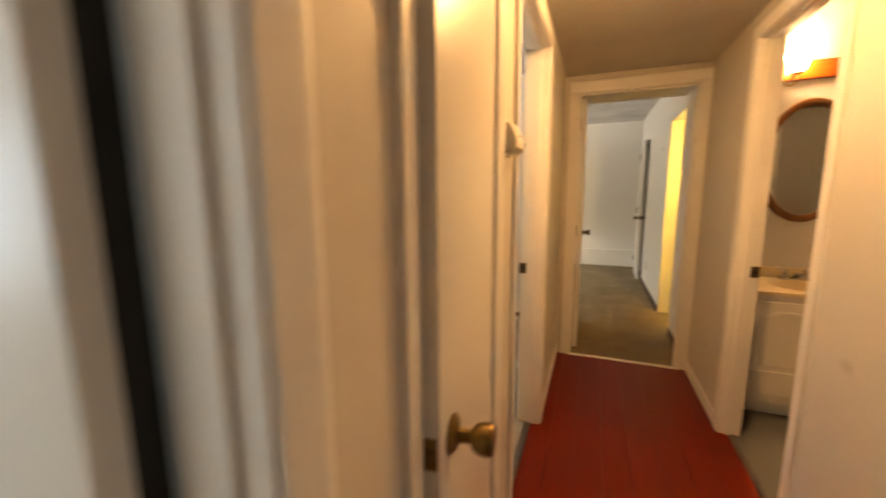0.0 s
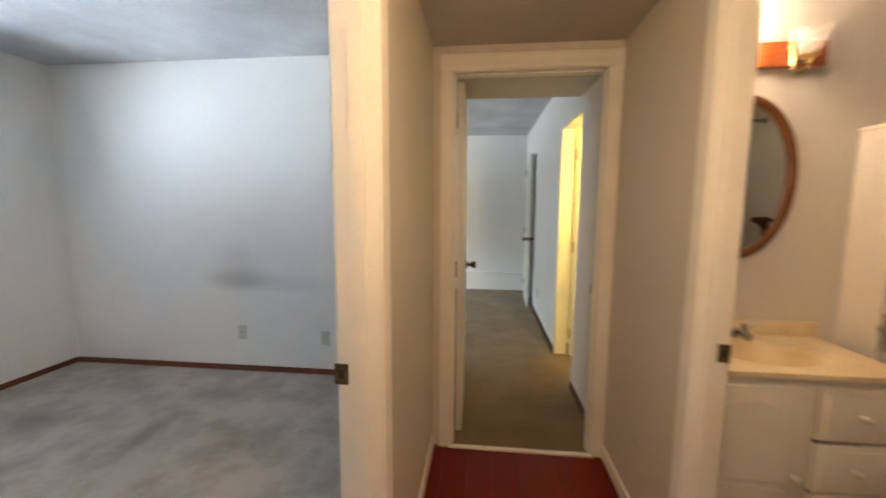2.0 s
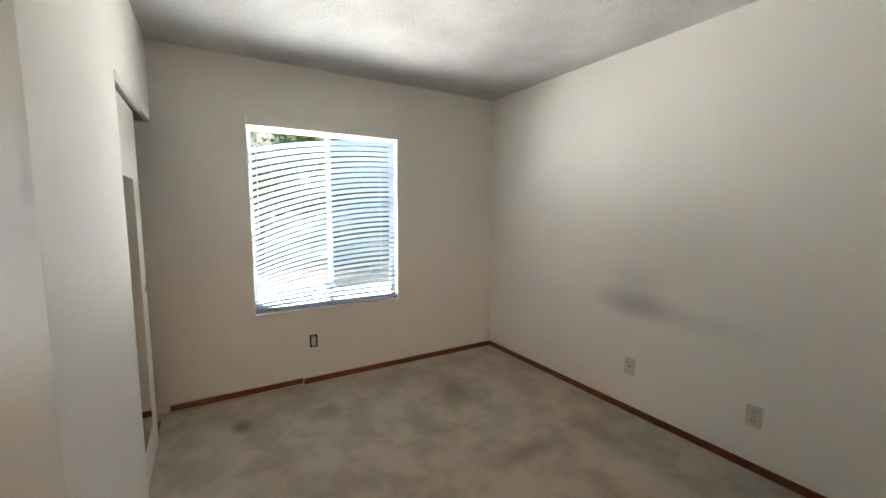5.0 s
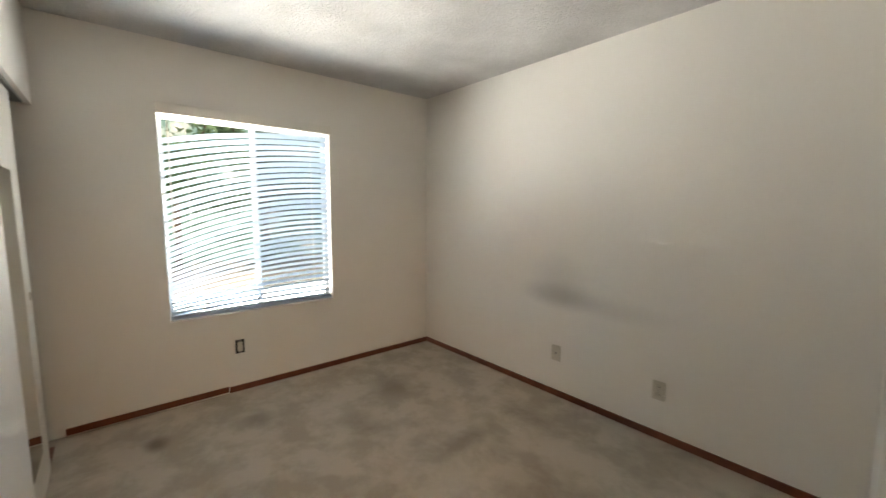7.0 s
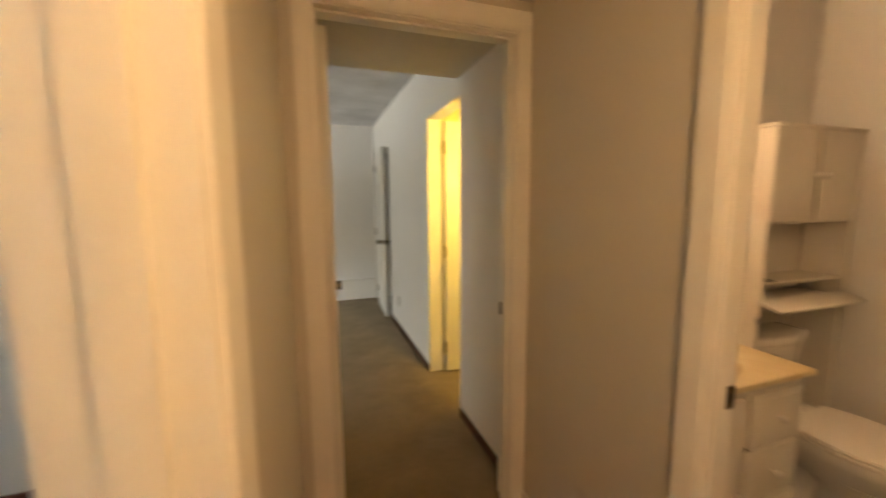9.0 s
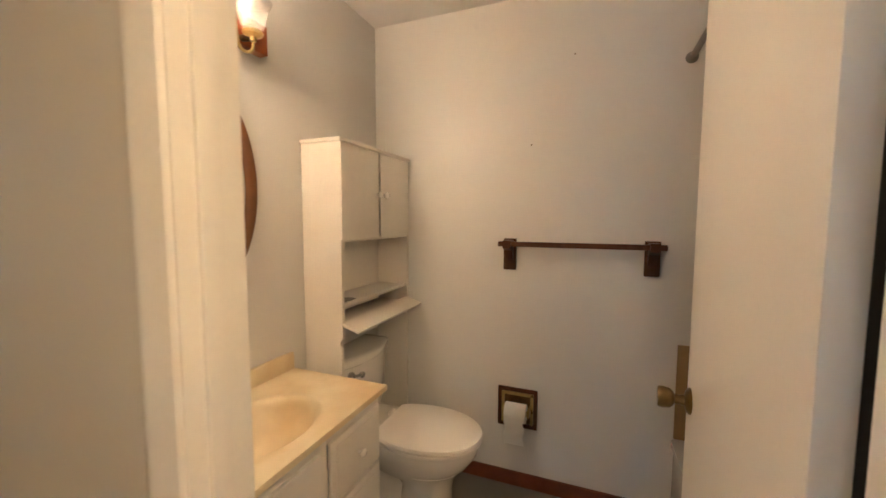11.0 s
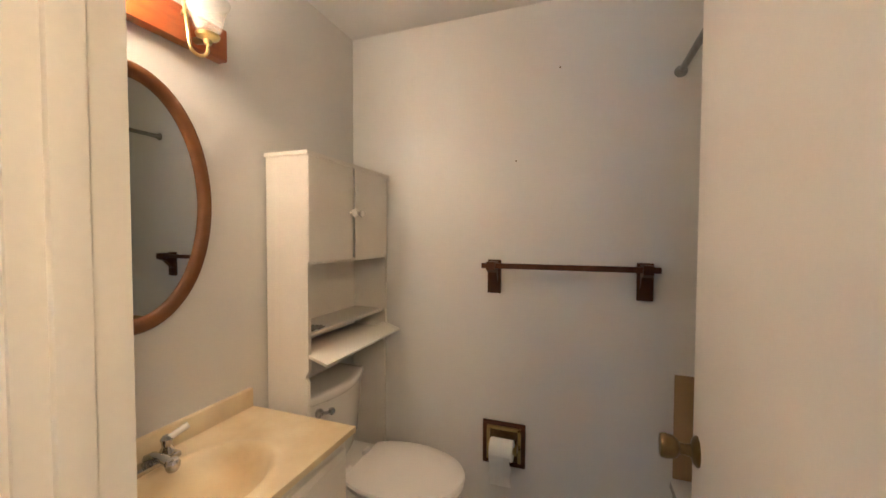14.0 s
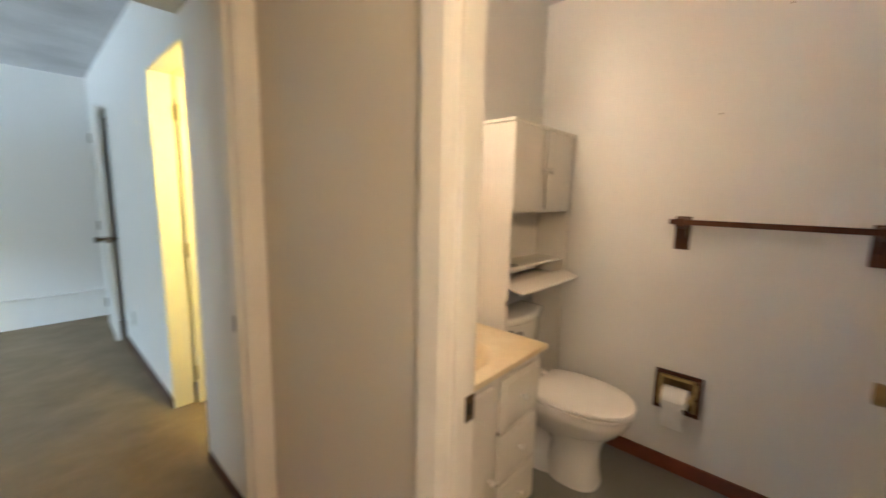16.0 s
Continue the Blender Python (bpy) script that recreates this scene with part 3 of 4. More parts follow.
door("door_7", (1.018, 7.135, 0), 0, 0.66, 2.0, "cream door standing open in the lit side room", handed=-1)


# ---- hallway things ----
ceiling_lamp = thing("ceiling_lamp", "round frosted dome ceiling lamp glowing warm in the hallway", "ceiling lamp", pose(0.38, 3.98, 2.165))
part("base", lathe([(0, 0), (0.11, 0), (0.11, -0.012), (0, -0.012)], None, 28), BRASS, ceiling_lamp)
part("dome", lathe([(0.100, -0.012), (0.097, -0.035), (0.082, -0.060), (0.048, -0.078), (0, -0.084)], None, 28), LIT_DOME, ceiling_lamp, "glowing frosted dome")

thermostat = thing("thermostat", "off-white plastic thermostat box on the hallway wall", "thermostat", pose(HL, 3.633, 1.468))
prof = [(0.0, -0.034), (0.0, 0.028), (0.010, 0.040), (0.018, 0.045), (0.026, 0.040), (0.034, 0.026), (0.042, 0.004), (0.046, -0.012), (0.045, -0.024), (0.036, -0.033), (0.020, -0.038)]
rings = []
for y, g in ((-0.050, 0.90), (-0.047, 0.97), (-0.040, 1.0), (0.058, 1.0), (0.065, 0.97), (0.068, 0.90)):
    rings.append([(x * g, y, 0.003 + (z - 0.003) * g) for x, z in prof])
part("body", loft(rings), PLASTIC, thermostat, smooth=35)
part("wall_plate", box(0.0, 0.004, -0.055, 0.072, -0.042, 0.042, 0.0015), PLASTIC, thermostat)
for k in range(3):
    part("slot", box(0.0445, 0.0472, 0.040, 0.052, -0.020 + 0.006 * k, -0.0175 + 0.006 * k), DARK, thermostat, "dark vent slot")
for k in range(2):
    part("lever_mark", box(0.0395, 0.0425, -0.010 + 0.020 * k, -0.005 + 0.020 * k, 0.006, 0.010), DARK_BRASS, thermostat)

for y, z in ((3.873, 1.452), (3.852, 1.460)):
    pin = thing("nail_hole", "tiny brown nail hole in the hallway wall paint", "nail hole", pose(HR, y, z), group="nail holes")
    part("hole", lathe([(0, 0), (0.0028, 0), (0.0022, 0.0015), (0, 0.0015)], pose(0, 0, 0, 0, -90, 0), 8), TAN, pin)


# ---- bedroom things ----
def outlet(m, label, holes="two"):
    """A duplex outlet plate whose face looks along local -y."""
    o = thing("wall_outlet", label, "outlet", m, group="wall outlets")
    part("plate", box(-0.036, 0.036, -0.006, 0, -0.058, 0.058, 0.003), OUTLET, o)
    for s in (-1, 1) if holes == "two" else ():
        r = part("socket", box(-0.015, 0.015, -0.0085, -0.005, s * 0.024 - 0.014, s * 0.024 + 0.014, 0.004), OUTLET, o)
        for dx in (-0.006, 0.006):
            part("slot", box(dx - 0.0012, dx + 0.0012, -0.0092, -0.0084, s * 0.024 - 0.004, s * 0.024 + 0.006), DARK, r)
    if holes == "jack":
        part("jack", box(-0.007, 0.007, -0.009, -0.005, -0.007, 0.007, 0.002), STEEL, o)
    part("screw", lathe([(0, 0), (0.003, 0), (0.003, 0.001), (0, 0.001)], pose(0, -0.006, 0, 90, 0, 0), 8), STEEL, o)
    return o


outlet(pose(-1.009, 6.497, 0.30), "off-white duplex outlet on the bedroom wall")
outlet(pose(-1.713, 6.497, 0.325), "plain off-white cable jack plate on the bedroom wall", "jack")
outlet(pose(0.90, 8.30, 0.31, 0, 0, -90), "off-white outlet low on the far bedroom wall")
bare = thing("bare_outlet", "outlet without a cover plate showing its dark box", "outlet", SKEW @ pose(-3.249, 4.745, 0.343, 0, 0, 90))
part("box_rim", box(-0.030, 0.030, -0.003, 0.0, -0.052, 0.052, 0.001), DARK, bare)
part("receptacle", box(-0.017, 0.017, -0.010, -0.002, -0.036, 0.036, 0.003), OUTLET, bare)
for s in (-1, 1):
    part("strap", box(-0.012, 0.012, -0.006, -0.0025, s * 0.043 - 0.006, s * 0.043 + 0.006), STEEL, bare)

window = thing("window_1", "white framed sliding bedroom window, bright outside", "window", SKEW, kind="structure")
WY0, WY1, WZ0, WZ1 = 4.335, 5.485, 0.60, 2.005
for b in ((WY0, WY0 + 0.03, WZ0, WZ1), (WY1 - 0.03, WY1, WZ0, WZ1), (WY0 + 0.03, WY1 - 0.03, WZ1 - 0.03, WZ1), (WY0 + 0.03, WY1 - 0.03, WZ0, WZ0 + 0.03)):
    part("window_frame", box(-3.385, -3.345, *b, 0.003), ALU, window)
part("meeting_rail", box(-3.38, -3.35, 4.905, 4.945, WZ0 + 0.03, WZ1 - 0.03, 0.003), ALU, window)
for a, b, x in ((WY0 + 0.03, 4.905, -3.37), (4.945, WY1 - 0.03, -3.36)):
    pane = part("pane", box(x - 0.002, x + 0.002, a, b, WZ0 + 0.03, WZ1 - 0.03), GLASS, window, "clear glass pane")
    pane.visible_shadow = False
part("insect_screen", box(-3.392, -3.390, 4.925, WY1 - 0.02, WZ0 + 0.02, WZ1 - 0.02), SCREEN, window, "dark insect screen over one half")
part("window_sill", box(-3.345, -3.244, WY0, WY1, WZ0 - 0.004, WZ0 + 0.004, 0.002), WALL_BED, window, "narrow painted sill")

blind = thing("window_blind", "white horizontal slat blind lowered over the window, slats sagging", "blind", SKEW @ pose(-3.29, 4.91, 2.005))
part("headrail", box(-0.03, 0.078, -0.577, 0.577, -0.022, 0.042, 0.003), TRIM, blind)
NS = 32
for k in range(NS):
    z = -0.058 - k * (1.365 - 0.058) / (NS - 1)
    bm = bmesh.new()
    w = k / (NS - 1)
    sag = 0.012 + 0.12 * (1 - w) + 0.15 * math.sin(math.pi * w)
    tilt = radians(37 + 1.5 * math.sin(k * 1.7))
    prev = None
    for i in range(13):
        y = -0.565 + 1.13 * i / 12
        u = i / 12
        drop = -sag * (1 - u) ** 2.2
        tw = tilt + radians(4) * math.sin(k * 0.9 + u * 3)
        ring = []
        for j, (w, c) in enumerate(((-0.024, 0.0), (0.0, 0.003), (0.024, 0.0), (0.024, -0.0018), (0.0, 0.0012), (-0.024, -0.0018))):
            ring.append(bm.verts.new((w * math.cos(tw) - c * math.sin(tw), y, z + drop + w * math.sin(tw) + c * math.cos(tw))))
        if prev:
            for j in range(6):
                bm.faces.new((prev[j], prev[(j + 1) % 6], ring[(j + 1) % 6], ring[j]))
        else:
            bm.faces.new(ring[::-1])
        prev = ring
    bm.faces.new(prev)
    part("slat", bm, SLAT, blind, smooth=50)
part("bottom_rail", box(-0.022, 0.022, -0.57, 0.57, -1.395, -1.372, 0.004), SLAT, blind)
for y in (-0.42, 0.0, 0.42):
    part("cord", tube([(0.027, y, -0.06), (0.027, y, -0.7), (0.027, y, -1.375)], 0.0014, 6), PLASTIC, blind)
part("tilt_wand", tube([(0.038, -0.52, -0.06), (0.040, -0.52, -0.4), (0.038, -0.522, -0.8)], 0.004, 8), PLASTIC, blind)

closet = thing("closet_sliding_door", "white sliding closet door with a tall mirror, half open", "sliding door", pose(-2.5, 3.74, 0))
part("panel", box(-0.46, 0.75, -0.018, 0.014, 0.015, 1.922, 0.002), DOOR, closet)
mir = part("mirror", box(-0.255, 0.20, 0.0145, 0.0185, 0.22, 1.545), MIRROR, closet, "tall frameless mirror")
part("pull", lathe([(0, 0), (0.022, 0), (0.022, 0.002), (0.015, 0.002), (0.013, 0.0), (0, 0.0)], pose(-0.42, 0.0135, 0.95, -90, 0, 0), 16), BRASS, closet)
second = thing("closet_rear_door", "white sliding closet door behind the front one", "sliding door", pose(-2.5, 3.700, 0))
part("panel", box(0.0, 1.10, -0.014, 0.014, 0.015, 1.922, 0.002), DOOR, second)
track = thing("closet_track", "metal sliding door track under the closet header", "door track", pose(-2.75, 3.722, 1.94))
part("rail", box(-0.49, 0.50, -0.035, 0.045, -0.012, 0.0, 0.001), STEEL, track)
guide = thing("closet_floor_guide", "brown wooden floor strip at the closet opening", "floor guide", pose(-2.75, 3.715, 0))
part("strip", box(-0.49, 0.50, -0.03, 0.03, 0, 0.010, 0.002), CHERRY, guide)
structure("baseboard_closet", [(-3.249, -3.238, 3.0, 3.66, 0, 0.052)], CHERRY, "short brown baseboard inside the closet", "baseboard", bevel=0.002).matrix_world = SKEW

# ---- outside the bedroom window ----
structure("ground", [(-60, -3.40, -50, 60, -0.45, -0.35)], SOIL, "sunlit pale dry ground outside", "ground")

def tree(x, y, height, spread, seed, leaves):
    t = thing("tree", "leafy green garden tree in the yard", "tree", pose(x, y, -0.35), group="yard trees")
    rnd = random.Random(seed)
    bm = bmesh.new()
    tops = []
    tube([(0, 0, 0), (0.04, 0.02, height * 0.25), (0.0, 0.06, height * 0.5)], 0.09, 9, bm)
    for k in range(9):
        a = 2 * math.pi * k / 9 + rnd.random()
        r, z = spread * rnd.uniform(0.45, 0.95), height * rnd.uniform(0.45, 1.0)
        end = Vector((r * math.cos(a), r * math.sin(a), z))
        start = Vector((0, 0.04, height * rnd.uniform(0.25, 0.5)))
        tube([start, start.lerp(end, 0.5) + Vector((0, 0, 0.12)), end], 0.03, 6, bm)
        tops.append((start, end))
    part("trunk", bm, BARK, t)
    verts, faces = [], []
    for k in range(leaves):
        s, e = rnd.choice(tops)
        c = s.lerp(e, rnd.uniform(0.35, 1.1)) + Vector((rnd.gauss(0, 0.22), rnd.gauss(0, 0.22), rnd.gauss(0, 0.2))) * spread * 0.55
        q = Euler((rnd.uniform(-1, 1), rnd.uniform(-1, 1), rnd.uniform(0, 6.3))).to_matrix()
        w = rnd.uniform(0.08, 0.15)
        i = len(verts)
        for p in ((0, -w, 0), (w * 0.45, 0, w * 0.15), (0, w, 0), (-w * 0.45, 0, w * 0.15)):
            verts.append(c + q @ Vector(p))
        faces.append((i, i + 1, i + 2, i + 3))
    data = bpy.data.meshes.new("crown")
    data.from_pydata(verts, [], faces)
    data.materials.append(LEAF)
    ob = new("crown", data)
    ob.parent = t
    tagged(ob, "many small green leaves", kind="stuff")


tree(-12.8, 5.4, 4.3, 1.7, 3, 3200)
tree(-12.9, 7.7, 4.3, 1.9, 5, 4000)
tree(-13.0, 9.9, 4.6, 2.0, 8, 2400)
tree(-12.9, 2.6, 4.4, 1.9, 11, 2000)

# backdrop glows by itself: sunlight on far trees is painted as emission
yard = bpy.data.materials.new("glowing_foliage")
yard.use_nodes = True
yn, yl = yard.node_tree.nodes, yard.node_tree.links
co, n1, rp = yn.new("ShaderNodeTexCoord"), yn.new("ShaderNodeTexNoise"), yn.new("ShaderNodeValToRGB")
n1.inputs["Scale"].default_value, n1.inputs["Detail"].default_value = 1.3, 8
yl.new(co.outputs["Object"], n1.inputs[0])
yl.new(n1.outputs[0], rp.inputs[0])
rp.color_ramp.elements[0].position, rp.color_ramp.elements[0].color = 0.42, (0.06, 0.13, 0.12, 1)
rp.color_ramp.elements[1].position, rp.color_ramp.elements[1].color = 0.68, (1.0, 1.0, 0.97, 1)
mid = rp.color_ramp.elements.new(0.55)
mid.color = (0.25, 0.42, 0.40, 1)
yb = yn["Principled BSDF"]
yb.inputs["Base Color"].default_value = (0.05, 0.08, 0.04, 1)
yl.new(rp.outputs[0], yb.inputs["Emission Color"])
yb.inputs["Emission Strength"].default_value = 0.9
structure("backdrop", [(-14.2, -14.0, -16, 26, -0.35, 11)], yard, "glowing backdrop with bright blurred sunlit trees painted on it", "backdrop")

# ---- far bedroom things ----
hook = thing("wall_hook", "small white hook plate on the far bedroom wall", "hook", pose(0.90, 7.49, 1.77))
part("plate", box(-0.004, 0, -0.014, 0.014, -0.022, 0.022, 0.001), PLASTIC, hook)
part("prong", tube([(-0.004, 0, 0.0), (-0.018, 0, -0.006), (-0.022, 0, 0.008)], 0.003, 6), PLASTIC, hook)

# ---- bathroom things ----
vanity = thing("vanity_cabinet", "white painted bathroom vanity with a door and three drawers", "cabinet", pose(1.012, 5.571, 0))
part("body", box(0.016, 0.722, -0.405, -0.002, 0.09, 0.60, 0.002), CABINET, vanity)
part("side_panel", box(0.0, 0.016, -0.405, -0.002, 0.09, 0.745, 0.001), CABINET, vanity)
part("side_panel", box(0.722, 0.738, -0.405, -0.002, 0.09, 0.745, 0.001), CABINET, vanity)
part("toe_kick", box(0.0, 0.725, -0.345, -0.325, 0, 0.09, 0.001), CABINET, vanity)
part("side_panel", box(0.722, 0.738, -0.325, -0.002, 0, 0.09, 0.001), CABINET, vanity)
for b in ((0.0, 0.03, 0.09, 0.745), (0.395, 0.445, 0.09, 0.745), (0.715, 0.738, 0.09, 0.745), (0.03, 0.395, 0.69, 0.745), (0.445, 0.715, 0.705, 0.745), (0.03, 0.395, 0.09, 0.125), (0.445, 0.715, 0.09, 0.105)):
    part("face_frame", box(b[0], b[1], -0.430, -0.405, b[2], b[3], 0.0015), CABINET, vanity)
vd = part("cabinet_door", box(0.020, 0.402, -0.445, -0.4305, 0.115, 0.705, 0.004), CABINET, vanity)
arch = [(0.065, 0.325), (0.357, 0.325), (0.357, 0.585)] + [(0.211 + 0.146 * math.cos(a), 0.585 + 0.075 * math.sin(a) ** 1.4) for a in np.linspace(0.12, math.pi - 0.12, 13)] + [(0.065, 0.585)]
foot = [(0.065, 0.160), (0.357, 0.160), (0.357, 0.305), (0.065, 0.305)]
for panel, mz in ((arch, 0.48), (foot, 0.232)):
    bm = loft([[(x, -0.4455, z) for x, z in panel], [(0.211 + (x - 0.211) * 0.93, -0.452, mz + (z - mz) * 0.94) for x, z in panel]])
    part("raised_panel", bm, CABINET, vd, smooth=None)
for z in (0.500, 0.295):
    part("rail", box(0.447, 0.716, -0.4315, -0.4302, z - 0.012, z + 0.012), DARK_WOOD, vanity, "bare brown wood between the drawers")
bm = lathe([(0, 0), (0.006, 0), (0.005, 0.01), (0.014, 0.016), (0.014, 0.022), (0.008, 0.027), (0, 0.028)], pose(0.385, -0.445, 0.36, 90, 0, 0), 16)
part("knob", bm, CERAMIC, vd, "white round knob")
for z0, z1 in ((0.506, 0.712), (0.300, 0.494), (0.098, 0.290)):
    dr = part("drawer", box(0.448, 0.722, -0.445, -0.4305, z0, z1, 0.005), CABINET, vanity)
    part("drawer_panel", box(0.470, 0.700, -0.449, -0.4445, z0 + 0.022, z1 - 0.022, 0.0035), CABINET, dr)
    bm = lathe([(0, 0), (0.006, 0), (0.005, 0.01), (0.014, 0.016), (0.014, 0.022), (0.008, 0.027), (0, 0.028)], pose(0.585, -0.449, (z0 + z1) / 2, 90, 0, 0), 16)
    part("knob", bm, CERAMIC, dr, "white round knob")

counter = thing("countertop", "tan cultured marble vanity top with an oval basin", "countertop", pose(1.012, 5.571, 0.735))
X1, Y0, ZT = 0.762, -0.456, 0.030
NX, NY = 104, 68
bm = bmesh.new()
BX, BY, RX, RY = 0.372, -0.245, 0.192, 0.150
grid = []
for i in range(NX + 1):
    col = []
    for j in range(NY + 1):
        x, y = X1 * i / NX, Y0 * j / NY
        d = math.hypot((x - BX) / RX, (y - BY) / RY)
        z = ZT
        if d < 1.0:
            z = ZT - 0.128 * (1 - d ** 3.6) * min(1.0, (1 - d) * 9) ** 0.5
        elif d < 1.12:
            z = ZT + 0.004 * math.sin((d - 1.0) / 0.12 * math.pi)
        col.append(bm.verts.new((x, y, z)))
    grid.append(col)
for i in range(NX):
    for j in range(NY):
        bm.faces.new((grid[i][j], grid[i + 1][j], grid[i + 1][j + 1], grid[i][j + 1]))
rim = [grid[i][0] for i in range(NX + 1)] + [grid[NX][j] for j in range(1, NY + 1)] + [grid[i][NY] for i in range(NX - 1, -1, -1)] + [grid[0][j] for j in range(NY - 1, 0, -1)]
low = [bm.verts.new((v.co.x, v.co.y, 0.0105)) for v in rim]
for k in range(len(rim)):
    bm.faces.new((rim[k], rim[(k + 1) % len(rim)], low[(k + 1) % len(rim)], low[k]))
part("basin_top", bm, MARBLE, counter, smooth=35)
part("backsplash", box(0.0, X1 - 0.002, -0.020, -0.001, ZT, ZT + 0.068, 0.004), MARBLE, counter)
part("drain", lathe([(0, 0.0), (0.027, -0.006), (0.027, 0.003), (0.018, 0.002), (0.015, -0.001), (0, -0.002)], pose(BX, -0.165, ZT - 0.106, -4), 18), DARK_BRASS, counter, "tarnished drain ring")

tap = thing("faucet", "chrome two-handle basin faucet with white handle tips", "faucet", pose(1.38, 5.51, 0.765))
part("base", box(-0.078, 0.078, -0.024, 0.024, 0, 0.016, 0.006), CHROME, tap)
spout = part("spout", tube([(0, 0.002, 0.012), (0, -0.004, 0.030), (0, -0.025, 0.040), (0, -0.060, 0.041), (0, -0.092, 0.036)], 0.0125, 12), CHROME, tap)
part("aerator", lathe([(0, -0.012), (0.012, -0.012), (0.017, -0.002), (0.018, 0.008), (0.014, 0.018), (0.006, 0.022), (0, 0.022)], pose(0, -0.098, 0.030), 18), CHROME, spout)
for s in (-1, 1):
    hd = part("handle", lathe([(0, 0.014), (0.020, 0.014), (0.018, 0.026), (0.012, 0.036), (0.014, 0.050), (0.016, 0.058), (0.010, 0.066), (0, 0.068)], pose(s * 0.052, 0, 0), 18), CHROME, tap)
    part("lever_tip", tube([(s * 0.056, -0.003, 0.058), (s * 0.075, -0.012, 0.068), (s * 0.100, -0.022, 0.080)], 0.0095, 10), CERAMIC, hd, "white porcelain lever tip")

mirror = thing("oval_mirror", "oval wall mirror in a brown wooden frame", "mirror", pose(1.385, 5.571, 1.49))
AX, AZ = 0.212, 0.345
prof = [(-0.020, 0.0), (-0.020, -0.010), (-0.013, -0.019), (0.002, -0.025), (0.017, -0.021), (0.024, -0.010), (0.024, 0.0)]
bm = bmesh.new()
N = 72
loops = []
for k in range(N):
    a = 2 * math.pi * k / N
    nrm = Vector((math.cos(a) / AX, 0, math.sin(a) / AZ)).normalized()
    base = Vector((AX * math.cos(a), 0, AZ * math.sin(a)))
    loops.append([bm.verts.new(base + nrm * o + Vector((0, y, 0))) for o, y in prof])
for k in range(N):
    for j in range(len(prof)):
        bm.faces.new((loops[k][j], loops[k][(j + 1) % len(prof)], loops[(k + 1) % N][(j + 1) % len(prof)], loops[(k + 1) % N][j]))
part("frame", bm, MIRROR_WOOD, mirror)
part("glass", lathe([(0, 0.004), (1, 0.004), (1, 0.007), (0, 0.007)], pose(0, 0, 0, 90, 0, 0), 72, sx=AX - 0.012, sy=AZ - 0.012), MIRROR, mirror, "silvered mirror glass", smooth=None)

light = thing("vanity_light", "orange wood vanity light bar with brass arms and tulip shades", "wall lamp", pose(1.39, 5.571, 2.015))
part("backplate", box(-0.275, 0.275, -0.040, 0, -0.051, 0.051, 0.004), ORANGE_WOOD, light, "orange varnished wooden bar")
tulip = [(0.016, 0.0), (0.031, 0.006), (0.040, 0.024), (0.044, 0.048), (0.050, 0.072), (0.062, 0.096), (0.060, 0.096), (0.048, 0.072), (0.042, 0.048), (0.038, 0.025), (0.029, 0.009), (0.0, 0.005)]
for cx, mat in ((-0.135, LIT_SHADE), (0.165, FROST)):
    bend = [(cx - 0.0225 - 0.0225 * math.cos(a), -0.074 - 0.016 * (1 - math.cos(a)) / 2, -0.066 - 0.026 * math.sin(a)) for a in np.linspace(0.0, math.pi, 13)]
    arm = part("arm", tube([(cx - 0.045, -0.050, 0.078), (cx - 0.045, -0.058, 0.03), (cx - 0.045, -0.068, -0.03)] + bend + [(cx, -0.090, -0.050)], 0.0052, 8), POLISHED_BRASS, light, "curved brass arm")
    part("finial", lathe([(0, 0), (0.006, 0.0), (0.008, 0.006), (0.005, 0.013), (0, 0.015)], pose(cx - 0.045, -0.050, 0.076), 12), POLISHED_BRASS, arm)
    part("collar", lathe([(0, -0.006), (0.010, -0.006), (0.010, 0.006), (0, 0.006)], pose(cx - 0.045, -0.058, 0.022), 12), POLISHED_BRASS, arm)
    part("cup", lathe([(0, -0.022), (0.010, -0.022), (0.013, -0.010), (0.030, -0.002), (0.033, 0.006), (0.027, 0.010), (0, 0.010)], pose(cx, -0.090, -0.030), 20), POLISHED_BRASS, arm)
    part("mount", tube([(cx, -0.038, -0.032), (cx, -0.090, -0.040)], 0.011, 10), DARK_BRASS, arm)
    part("shade", lathe(tulip, pose(cx, -0.090, -0.022), 28), mat, light, "lit frosted tulip shade" if cx < 0 else "unlit frosted tulip shade")

unit = thing("over_toilet_cabinet", "white over-toilet cabinet with two doors and open shelves", "cabinet", pose(1.85, 5.559, 0))
W, D = 0.606, -0.192
bm = loft([[(x, y, z) for y, z in ((0, 0), (D * 0.97, 0), (D * 0.97, 0.845), (D * 0.93, 0.858), (D * 0.94, 0.872), (D, 0.888), (D, 1.69), (0, 1.69))] for x in (0.0, 0.016)])
part("side", bm, CABINET, unit, smooth=None)
bm = loft([[(x, y, z) for y, z in ((0, 0), (D * 0.97, 0), (D * 0.97, 0.845), (D * 0.93, 0.858), (D * 0.94, 0.872), (D, 0.888), (D, 1.69), (0, 1.69))] for x in (W - 0.016, W)])
part("side", bm, CABINET, unit, smooth=None)
part("top", box(-0.010, W + 0.004, D - 0.010, 0, 1.69, 1.706, 0.004), CABINET, unit)
part("back", box(0.016, W - 0.016, -0.008, 0, 0.93, 1.69), CABINET, unit)
part("shelf", box(0.016, W - 0.016, D + 0.004, -0.008, 1.285, 1.300, 0.001), CABINET, unit)
part("shelf", box(0.016, W - 0.016, D + 0.015, -0.008, 1.010, 1.024, 0.001), CABINET, unit)
part("shelf", box(0.016, W - 0.016, D + 0.02, -0.008, 0.920, 0.932, 0.001), CABINET, unit)
